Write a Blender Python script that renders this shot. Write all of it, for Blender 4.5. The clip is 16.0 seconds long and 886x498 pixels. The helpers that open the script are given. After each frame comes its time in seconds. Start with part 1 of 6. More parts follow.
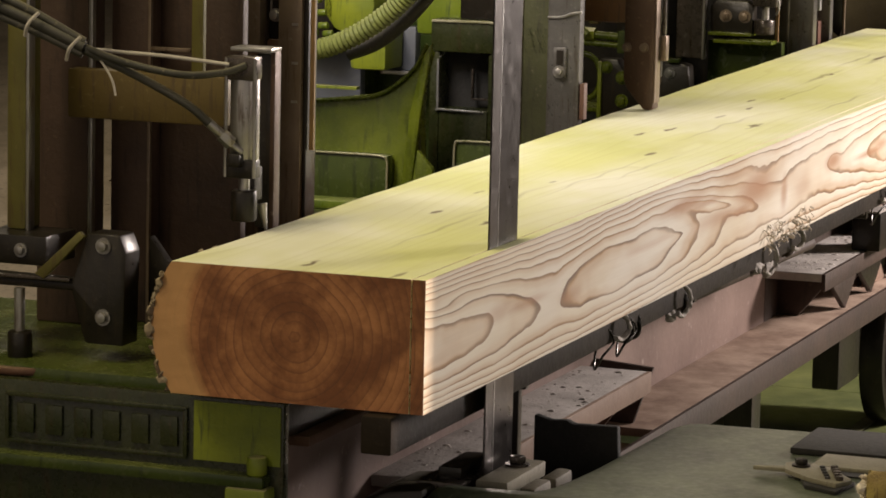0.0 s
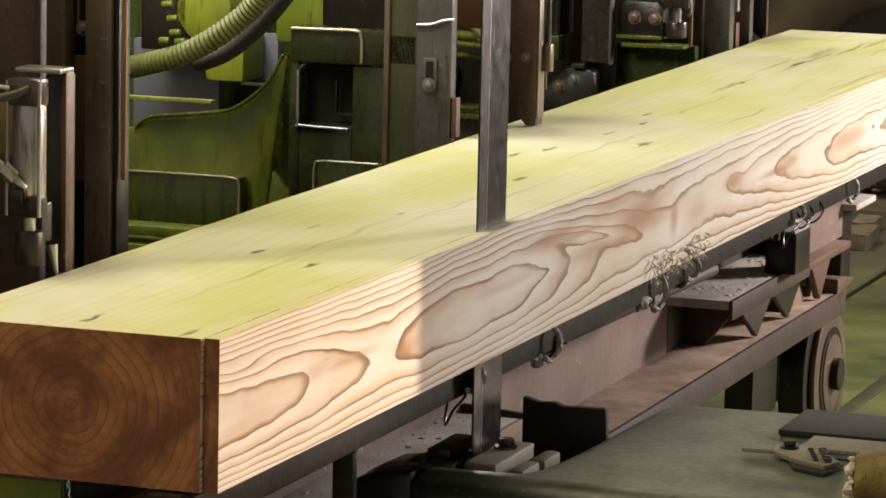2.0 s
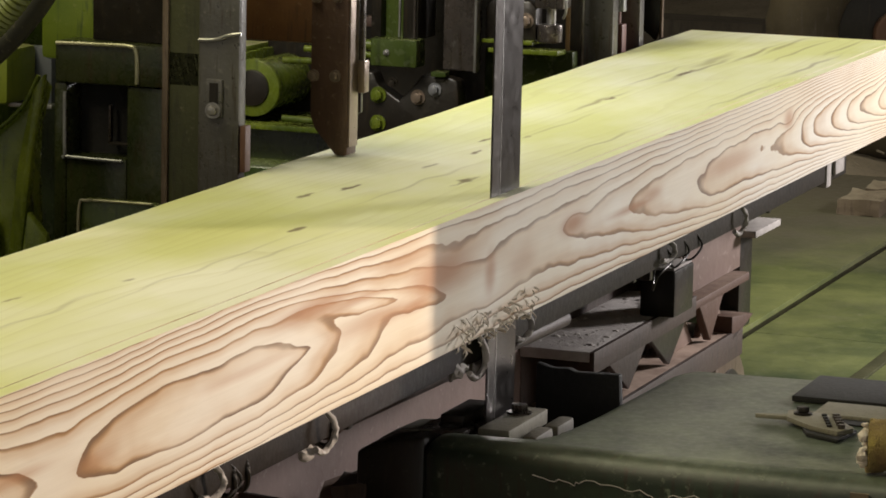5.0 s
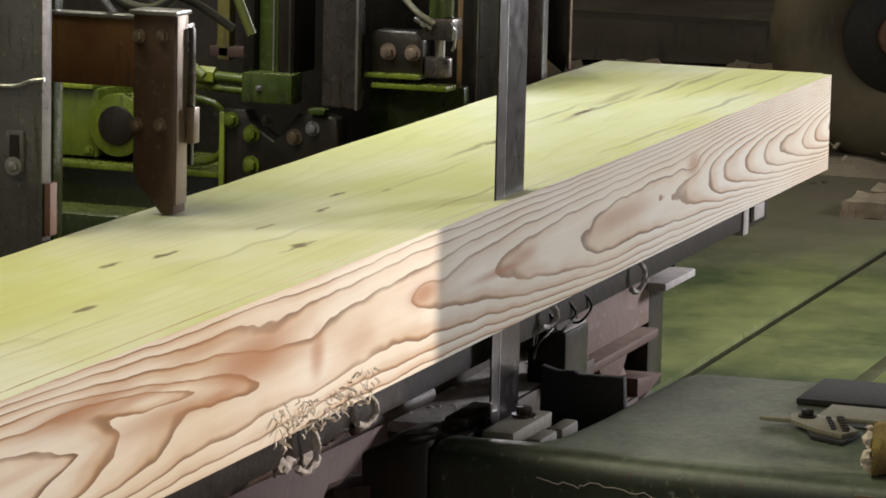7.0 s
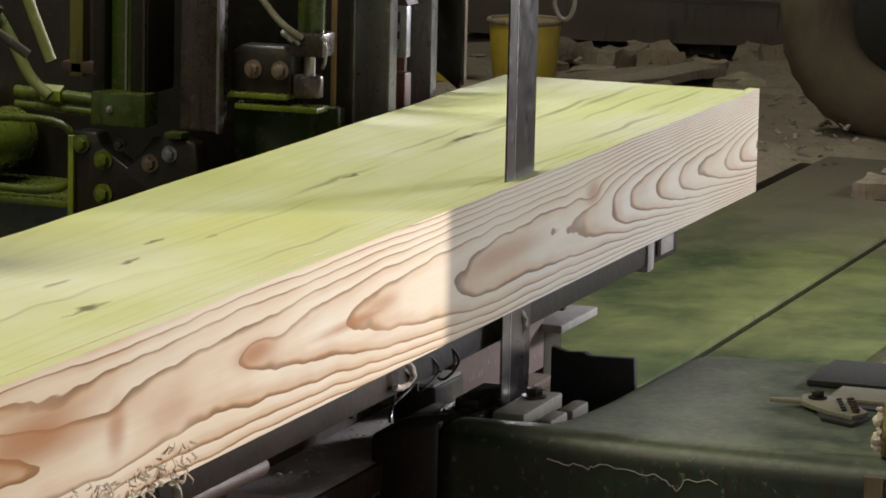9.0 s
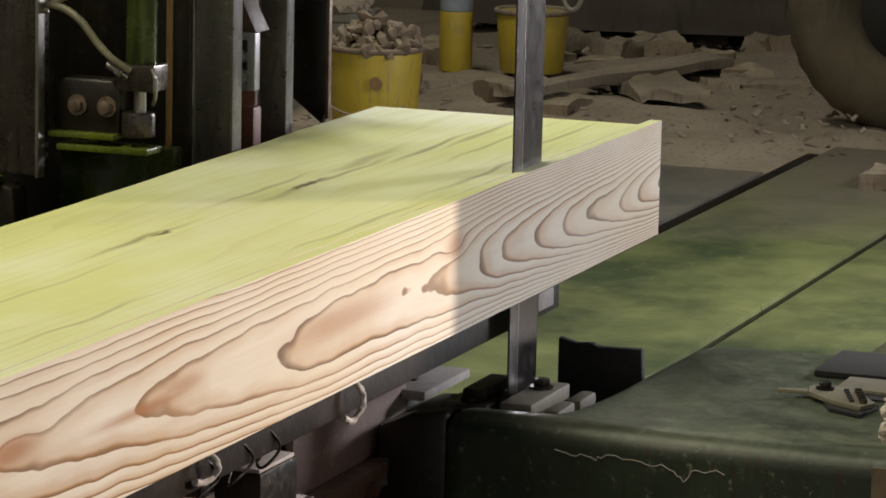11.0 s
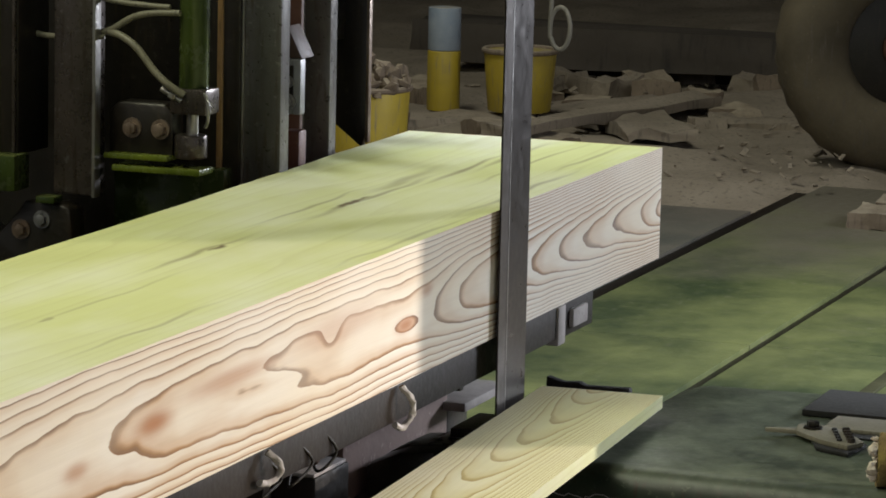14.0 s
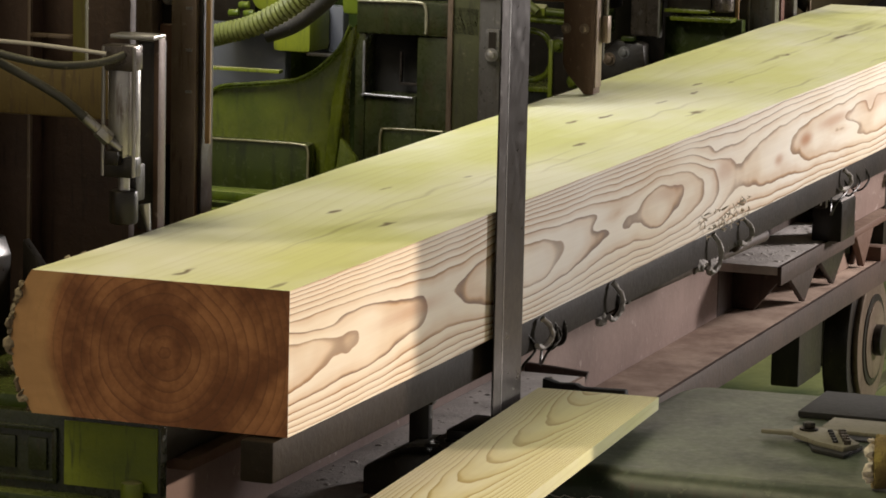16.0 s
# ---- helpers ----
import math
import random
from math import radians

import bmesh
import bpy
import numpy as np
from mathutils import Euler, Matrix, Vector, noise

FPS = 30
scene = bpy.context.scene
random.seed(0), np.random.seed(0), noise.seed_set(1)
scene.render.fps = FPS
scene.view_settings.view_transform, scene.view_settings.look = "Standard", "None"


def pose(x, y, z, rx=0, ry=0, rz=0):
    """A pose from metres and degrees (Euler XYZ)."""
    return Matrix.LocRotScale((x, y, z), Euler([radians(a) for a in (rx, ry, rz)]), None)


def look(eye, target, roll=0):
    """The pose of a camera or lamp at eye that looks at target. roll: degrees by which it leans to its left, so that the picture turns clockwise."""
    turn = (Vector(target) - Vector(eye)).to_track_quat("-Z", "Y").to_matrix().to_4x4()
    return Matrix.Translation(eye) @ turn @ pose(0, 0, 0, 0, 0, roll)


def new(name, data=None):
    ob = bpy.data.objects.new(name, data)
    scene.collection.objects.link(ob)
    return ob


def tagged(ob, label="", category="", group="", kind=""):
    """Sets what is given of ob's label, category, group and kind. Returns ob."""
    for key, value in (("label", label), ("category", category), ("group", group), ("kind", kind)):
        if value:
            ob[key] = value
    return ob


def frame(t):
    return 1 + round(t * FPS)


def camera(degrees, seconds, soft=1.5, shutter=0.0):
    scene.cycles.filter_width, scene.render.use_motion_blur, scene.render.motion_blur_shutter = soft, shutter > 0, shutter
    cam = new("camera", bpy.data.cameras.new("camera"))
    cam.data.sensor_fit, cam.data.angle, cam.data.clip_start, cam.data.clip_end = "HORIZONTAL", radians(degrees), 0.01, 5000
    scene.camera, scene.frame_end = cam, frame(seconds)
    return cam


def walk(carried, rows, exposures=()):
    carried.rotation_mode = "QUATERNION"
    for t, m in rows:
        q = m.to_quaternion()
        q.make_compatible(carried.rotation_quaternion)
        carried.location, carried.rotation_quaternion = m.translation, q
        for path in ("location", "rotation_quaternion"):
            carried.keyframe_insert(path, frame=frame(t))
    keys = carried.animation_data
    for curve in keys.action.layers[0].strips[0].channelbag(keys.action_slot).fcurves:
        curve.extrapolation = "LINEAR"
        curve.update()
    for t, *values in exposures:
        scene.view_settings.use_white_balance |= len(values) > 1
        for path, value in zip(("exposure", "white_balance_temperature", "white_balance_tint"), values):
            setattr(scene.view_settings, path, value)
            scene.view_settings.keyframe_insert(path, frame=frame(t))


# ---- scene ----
# ---------------------------------------------------------------- camera and its walk
EYE = (-4.594, -1.588, 1.596)
cam = camera(14.32, 16.0, soft=1.7)
TURNS = [  # seconds, tilt, lean, heading
    (0.0, 81.737, 1.262, -70.203), (0.5, 81.648, 1.262, -70.143), (1.0, 81.506, 1.262, -70.282),
    (1.5, 81.413, 1.262, -70.418), (2.0, 81.453, 1.262, -70.400), (2.5, 81.361, 1.262, -70.385),
    (3.0, 81.145, 1.262, -70.395), (3.5, 81.027, 1.262, -70.343), (4.0, 80.878, 1.265, -70.235),
    (4.3, 80.860, 1.265, -70.210), (6.2, 80.965, 1.270, -70.140),
    (6.5, 80.960, 1.272, -70.130), (7.0, 80.933, 1.272, -70.115), (7.5, 80.795, 1.272, -70.094),
    (8.0, 80.889, 1.272, -70.073), (8.5, 80.780, 1.272, -70.006), (9.0, 80.626, 1.272, -69.950),
    (9.4, 80.580, 1.270, -69.925), (11.1, 80.470, 1.266, -69.830),
    (11.5, 80.479, 1.266, -69.830), (12.0, 80.655, 1.262, -69.851), (12.5, 80.672, 1.262, -69.947),
    (13.0, 80.709, 1.262, -69.941), (13.5, 80.844, 1.270, -69.986), (14.0, 81.112, 1.280, -70.019),
    (14.5, 81.117, 1.280, -70.112), (15.0, 81.078, 1.282, -70.172), (15.5, 81.178, 1.282, -70.133),
    (16.0, 81.142, 1.282, -70.083)]


def handheld(tilt, lean, heading):
    turn = (Matrix.Rotation(radians(heading), 4, "Z") @ Matrix.Rotation(radians(tilt), 4, "X")
            @ Matrix.Rotation(radians(lean), 4, "Z"))
    return Matrix.Translation(EYE) @ turn


# the clip's camera drifts from a warm to a cooler white balance
BALANCE = [(0.0, 0.05, 7300, 19), (1.5, 0.12, 7100, 18), (2.5, 0.10, 7050, 17), (4.0, 0.0, 6800, 13), (6.5, 0.0, 6200, 14), (8.0, 0.0, 6050, 13), (12.5, 0.06, 6200, 15),
           (14.5, 0.0, 5650, 10), (15.5, -0.05, 6050, 12), (16.0, -0.12, 6750, 15)]
walk(cam, [(t, handheld(a, b, c)) for t, a, b, c in TURNS], BALANCE)

# ---------------------------------------------------------------- world, lamps, exposure
world = bpy.data.worlds.new("shop_air")
scene.world = world
world.use_nodes = True
world.node_tree.nodes["Background"].inputs["Color"].default_value = (1.0, 0.96, 0.88, 1)
world.node_tree.nodes["Background"].inputs["Strength"].default_value = 0.36
scene.view_settings.exposure = 0.0


def lamp(name, kind, eye, target, watts, colour, size=1.0, size_y=None, spot=60):
    data = bpy.data.lights.new(name, kind)
    data.energy, data.color = watts, colour
    if kind == "AREA":
        data.shape, data.size, data.size_y = "RECTANGLE", size, size_y or size
    else:
        data.shadow_soft_size = size
        if kind == "SPOT":
            data.spot_size, data.spot_blend = radians(spot), 0.6
    ob = new(name, data)
    ob.matrix_world = look(eye, target)
    return ob


lamp("high_bay_lamp", "AREA", (-1.5, 1.5, 4.6), (-0.2, 0.3, 0.8), 96, (1.0, 0.965, 0.60), 2.2, 2.2)
# fill lamp added to brighten the near faces of the carriage machinery
lamp("machine_fill_lamp", "AREA", (-3.2, 1.6, 3.6), (0.3, 0.6, 0.9), 27, (1.0, 0.88, 0.60), 0.8, 0.8)
lamp("saw_lamp", "AREA", (0.75, 0.92, 1.95), (2.1, 0.65, 0.9), 16, (0.96, 0.97, 1.0), 0.5, 0.5)
lamp("far_bay_lamp", "AREA", (5.2, 3.0, 4.9), (5.8, 2.6, 0.0), 98, (1.0, 0.95, 0.74), 1.2, 1.2)
lamp("work_lamp", "SPOT", (2.73, -5.1, 2.2), (-1.15, 0.1, 0.75), 1380, (1.0, 0.83, 0.65), 0.045, spot=35)
lamp("side_lamp", "AREA", (4.6, -2.2, 1.85), (1.0, 0.1, 0.6), 200, (1.0, 0.97, 0.94), 0.6, 0.6)

# ---------------------------------------------------------------- materials


def nodes_of(name):
    m = bpy.data.materials.new(name)
    m.use_nodes = True
    return m, m.node_tree.nodes, m.node_tree.links, m.node_tree.nodes["Principled BSDF"]


def ramp(n, stops, mode="LINEAR"):
    r = n.new("ShaderNodeValToRGB")
    r.color_ramp.interpolation = mode
    while len(r.color_ramp.elements) < len(stops):
        r.color_ramp.elements.new(0.5)
    for e, (p, c) in zip(r.color_ramp.elements, stops):
        e.position, e.color = p, (*c, 1) if len(c) == 3 else c
    return r


def math_node(n, l, op, a, b=None, c=None):
    m = n.new("ShaderNodeMath")
    m.operation = op
    for i, v in enumerate((a, b, c)):
        if v is None:
            continue
        if isinstance(v, (int, float)):
            m.inputs[i].default_value = v
        else:
            l.new(v, m.inputs[i])
    return m.outputs[0]


def noise_node(n, l, vec, scale, detail=4, rough=0.55, stretch=None):
    if stretch:
        mp = n.new("ShaderNodeMapping")
        mp.inputs["Scale"].default_value = stretch
        l.new(vec, mp.inputs["Vector"])
        vec = mp.outputs["Vector"]
    t = n.new("ShaderNodeTexNoise")
    t.inputs["Scale"].default_value, t.inputs["Detail"].default_value, t.inputs["Roughness"].default_value = scale, detail, rough
    l.new(vec, t.inputs["Vector"])
    return t.outputs["Fac"]


def mix_col(n, l, fac, a, b, mode="MIX"):
    m = n.new("ShaderNodeMix")
    m.data_type, m.blend_type = "RGBA", mode
    for sock, v in ((m.inputs[0], fac), (m.inputs[6], a), (m.inputs[7], b)):
        if isinstance(v, (int, float)):
            sock.default_value = v
        elif isinstance(v, tuple):
            sock.default_value = (*v, 1)
        else:
            l.new(v, sock)
    return m.outputs[2]


def worn(name, base, second, third=None, rough=0.5, metal=0.0, scale=6.0, edge=(0.25, 0.22, 0.18), wear=0.25, bump=0.25, dust=None, spec=0.5):
    """Paint, steel or dirt with stains at two scales, scratches to the second tone and a film of dust on what faces up."""
    m, n, l, p = nodes_of(name)
    co = n.new("ShaderNodeTexCoord").outputs["Object"]
    big = noise_node(n, l, co, scale, 5, 0.6)
    fine = noise_node(n, l, co, scale * 14, 4, 0.65)
    streak = noise_node(n, l, co, scale * 3, 4, 0.6, (6, 6, 0.7))
    r1 = ramp(n, [(0.35, base), (0.68, second)])
    l.new(big, r1.inputs[0])
    col = r1.outputs[0]
    if third:
        f = ramp(n, [(0.55, (0, 0, 0)), (0.72, (1, 1, 1))])
        l.new(streak, f.inputs[0])
        col = mix_col(n, l, f.outputs[0], col, third)
    f2 = ramp(n, [(0.60, (0, 0, 0)), (0.75, (wear, wear, wear))])
    l.new(fine, f2.inputs[0])
    col = mix_col(n, l, f2.outputs[0], col, edge)
    if dust:
        geo = n.new("ShaderNodeNewGeometry")
        sep = n.new("ShaderNodeSeparateXYZ")
        l.new(geo.outputs["Normal"], sep.inputs[0])
        up = math_node(n, l, "MULTIPLY", math_node(n, l, "SUBTRACT", sep.outputs[2], 0.55), 1.6)
        up = math_node(n, l, "MINIMUM", math_node(n, l, "MAXIMUM", up, 0.0), 0.8)
        patch = ramp(n, [(0.36, (0.15, 0.15, 0.15)), (0.62, (1, 1, 1))])
        l.new(noise_node(n, l, co, scale * 2.2, 6, 0.7), patch.inputs[0])
        col = mix_col(n, l, math_node(n, l, "MULTIPLY", up, patch.outputs[0]), col, dust)
    l.new(col, p.inputs["Base Color"])
    rr = n.new("ShaderNodeMapRange")
    rr.inputs[3].default_value, rr.inputs[4].default_value = max(0.05, rough - 0.15), min(1, rough + 0.2)
    l.new(fine, rr.inputs[0])
    l.new(rr.outputs[0], p.inputs["Roughness"])
    p.inputs["Metallic"].default_value = metal
    p.inputs["Specular IOR Level"].default_value = spec
    b = n.new("ShaderNodeBump")
    b.inputs["Strength"].default_value, b.inputs["Distance"].default_value = bump, 0.004
    l.new(fine, b.inputs["Height"])
    l.new(b.outputs[0], p.inputs["Normal"])
    return m


DUST = (0.42, 0.36, 0.26)
GREEN = worn("green_paint", (0.060, 0.098, 0.010), (0.14, 0.185, 0.016), (0.03, 0.05, 0.02), 0.30, 0.0, 5, (0.30, 0.30, 0.10), 0.3, 0.15, (0.18, 0.19, 0.05), spec=0.35)
GREEN_DARK = worn("dark_green_paint", (0.022, 0.036, 0.009), (0.052, 0.070, 0.014), (0.016, 0.022, 0.008), 0.22, 0.0, 4, (0.2, 0.2, 0.13), 0.25, 0.12, (0.10, 0.11, 0.035), spec=0.35)
LIME = worn("lime_paint", (0.21, 0.25, 0.018), (0.12, 0.16, 0.018), (0.08, 0.10, 0.02), 0.4, 0.0, 7, (0.05, 0.05, 0.03), 0.3, 0.2, DUST)
STEEL = worn("oiled_steel", (0.062, 0.052, 0.046), (0.12, 0.10, 0.088), (0.05, 0.035, 0.025), 0.27, 0.7, 5, (0.4, 0.38, 0.36), 0.35, 0.15)
STEEL_BRIGHT = worn("worn_bright_steel", (0.44, 0.43, 0.42), (0.30, 0.285, 0.27), (0.12, 0.09, 0.07), 0.32, 0.85, 6, (0.6, 0.6, 0.6), 0.4, 0.12)
BLACK = worn("black_grease_and_shade", (0.009, 0.007, 0.005), (0.020, 0.016, 0.012), (0.028, 0.02, 0.012), 0.32, 0.2, 6, (0.10, 0.085, 0.07), 0.3, 0.15)
RUST = worn("rusty_brown_steel", (0.085, 0.038, 0.023), (0.14, 0.072, 0.048), None, 0.62, 0.1, 4, (0.28, 0.18, 0.13), 0.35, 0.3, (0.30, 0.22, 0.17))
MAUVE = worn("dusty_mauve_steel", (0.15, 0.088, 0.062), (0.24, 0.155, 0.115), None, 0.65, 0.0, 4, (0.36, 0.26, 0.2), 0.3, 0.25, (0.52, 0.39, 0.31))
HOSE = worn("black_rubber_hose", (0.02, 0.02, 0.018), (0.045, 0.042, 0.035), None, 0.5, 0.0, 8, (0.3, 0.26, 0.18), 0.4, 0.2, (0.25, 0.22, 0.15))
HOSE_TAN = worn("dusty_grey_hose", (0.13, 0.12, 0.08), (0.20, 0.185, 0.13), (0.07, 0.065, 0.045), 0.45, 0.0, 9, (0.35, 0.32, 0.24), 0.4, 0.15)
HOSE_GREEN = worn("pale_green_plastic_hose", (0.11, 0.13, 0.032), (0.16, 0.185, 0.048), (0.08, 0.095, 0.03), 0.45, 0.0, 6, (0.4, 0.4, 0.2), 0.3, 0.15)
YELLOW = worn("yellow_plastic", (0.42, 0.31, 0.015), (0.32, 0.235, 0.025), (0.22, 0.17, 0.07), 0.5, 0.0, 5, (0.35, 0.28, 0.14), 0.5, 0.15, DUST)
ORANGE = worn("ochre_painted_edge", (0.28, 0.165, 0.065), (0.20, 0.12, 0.055), (0.12, 0.07, 0.03), 0.5, 0.0, 8, (0.5, 0.4, 0.25), 0.3, 0.15)
GREY_BIN = worn("dusty_grey_plastic", (0.16, 0.15, 0.12), (0.23, 0.21, 0.17), (0.11, 0.10, 0.08), 0.7, 0.0, 4, (0.34, 0.30, 0.23), 0.4, 0.2, DUST)
RUBBER = worn("dusty_tyre_rubber", (0.060, 0.047, 0.027), (0.115, 0.092, 0.054), (0.09, 0.075, 0.055), 0.8, 0.0, 4, (0.2, 0.165, 0.11), 0.4, 0.4, (0.16, 0.13, 0.09))
SAWDUST = worn("sawdust_ground", (0.20, 0.165, 0.12), (0.30, 0.25, 0.19), (0.12, 0.10, 0.075), 0.95, 0.0, 3, (0.40, 0.34, 0.26), 0.5, 1.0)
FLOOR_GREEN = worn("green_painted_floor", (0.044, 0.063, 0.023), (0.185, 0.205, 0.072), None, 0.5, 0.0, 2.3, (0.28, 0.25, 0.17), 0.4, 0.2)
FLOOR_GREY = worn("dusty_grey_green_floor", (0.034, 0.046, 0.040), (0.115, 0.118, 0.09), None, 0.6, 0.0, 2.3, (0.26, 0.23, 0.18), 0.5, 0.25)


def drifted(mat, dust, start, rate):
    """Sawdust blown over the far end of a floor material, thicker away from the saw, in uneven drifts."""
    n, l = mat.node_tree.nodes, mat.node_tree.links
    p = n["Principled BSDF"]
    co = n.new("ShaderNodeTexCoord").outputs["Object"]
    sep = n.new("ShaderNodeSeparateXYZ")
    l.new(co, sep.inputs[0])
    far = math_node(n, l, "MULTIPLY", math_node(n, l, "SUBTRACT", sep.outputs[0], start), rate)
    drift = noise_node(n, l, co, 1.6, 5, 0.6)
    fac = math_node(n, l, "ADD", far, math_node(n, l, "MULTIPLY", math_node(n, l, "SUBTRACT", drift, 0.55), 1.9))
    fac = math_node(n, l, "MINIMUM", math_node(n, l, "MAXIMUM", fac, 0.0), 0.95)
    old = p.inputs["Base Color"].links[0].from_socket
    l.new(mix_col(n, l, fac, old, dust), p.inputs["Base Color"])


drifted(FLOOR_GREEN, (0.165, 0.145, 0.11), 4.3, 0.42)
drifted(FLOOR_GREY, (0.175, 0.148, 0.115), 4.5, 0.5)
SACK = worn("grimy_sackcloth", (0.26, 0.24, 0.20), (0.36, 0.33, 0.28), (0.16, 0.14, 0.12), 0.9, 0.0, 6, (0.12, 0.1, 0.08), 0.4, 0.6)
WALL = worn("grimy_timber_wall", (0.05, 0.04, 0.03), (0.08, 0.065, 0.05), (0.03, 0.025, 0.02), 0.8, 0.0, 1.5, (0.1, 0.09, 0.07), 0.3, 0.3)
OLD_WOOD = worn("weathered_wood", (0.14, 0.105, 0.07), (0.22, 0.17, 0.12), (0.08, 0.06, 0.045), 0.85, 0.0, 4, (0.32, 0.26, 0.19), 0.4, 0.5, DUST)
CHIPS = worn("pale_splinters", (0.66, 0.57, 0.46), (0.76, 0.69, 0.60), None, 0.75, 0.0, 9, (0.45, 0.33, 0.2), 0.3, 0.3)
PALE = worn("pale_grey_shavings", (0.36, 0.33, 0.31), (0.55, 0.51, 0.48), None, 0.85, 0.0, 6, (0.4, 0.36, 0.33), 0.4, 0.5)
GREEN_BLACK = worn("greasy_green_black_paint", (0.012, 0.017, 0.006), (0.034, 0.038, 0.011), (0.026, 0.018, 0.007), 0.26, 0.0, 5, (0.16, 0.13, 0.08), 0.3, 0.2)
RED_BOLT = worn("red_lead_steel", (0.085, 0.026, 0.016), (0.055, 0.022, 0.016), None, 0.5, 0.2, 8, (0.3, 0.2, 0.15), 0.3, 0.2)


def wood(name, early, late, width=0.30, contrast=1.0, fine=0.35, mark=(0.16, 0.065, 0.022), blot_size=3.0):
    """Sawn softwood: growth rings from the mesh's own ring coordinate, knots from its knot mask, fine fibre grain along x."""
    m, n, l, p = nodes_of(name)
    co = n.new("ShaderNodeTexCoord").outputs["Object"]
    at = n.new("ShaderNodeAttribute")
    at.attribute_name = "ring"
    wob = noise_node(n, l, co, 60, 3, 0.6, (0.25, 1, 1))
    ring = math_node(n, l, "ADD", at.outputs["Fac"], math_node(n, l, "MULTIPLY", wob, 0.10))
    fr = math_node(n, l, "FRACT", ring)
    r = ramp(n, [(0.0, (0, 0, 0)), (1 - width, (0.05, 0.05, 0.05)), (0.80, (0.40, 0.40, 0.40)), (0.91, (1, 1, 1)), (0.965, (1, 1, 1)), (1.0, (0, 0, 0))])
    l.new(fr, r.inputs[0])
    each = n.new("ShaderNodeTexWhiteNoise")
    each.noise_dimensions = "1D"
    l.new(math_node(n, l, "FLOOR", ring), each.inputs["W"])
    amount = math_node(n, l, "MULTIPLY", r.outputs[0], math_node(n, l, "MULTIPLY_ADD", each.outputs["Value"], 0.5 * contrast, 0.6 * contrast))
    fib = noise_node(n, l, co, 40, 5, 0.7, (0.06, 3, 3))
    fr2 = ramp(n, [(0.3, (0.80, 0.78, 0.74)), (0.7, (1, 1, 1))])
    l.new(fib, fr2.inputs[0])
    blot = noise_node(n, l, co, blot_size, 4, 0.55, (0.5, 1, 1))
    rb = ramp(n, [(0.4, early[0]), (0.65, early[1])])
    l.new(blot, rb.inputs[0])
    col = mix_col(n, l, amount, rb.outputs[0], late)
    col = mix_col(n, l, fine, col, fr2.outputs[0], "MULTIPLY")
    kn = n.new("ShaderNodeAttribute")
    kn.attribute_name = "knot"
    col = mix_col(n, l, kn.outputs["Fac"], col, mark)
    l.new(col, p.inputs["Base Color"])
    p.inputs["Roughness"].default_value = 0.62
    b = n.new("ShaderNodeBump")
    b.inputs["Strength"].default_value, b.inputs["Distance"].default_value = 0.2, 0.002
    l.new(fib, b.inputs["Height"])
    l.new(b.outputs[0], p.inputs["Normal"])
    return m


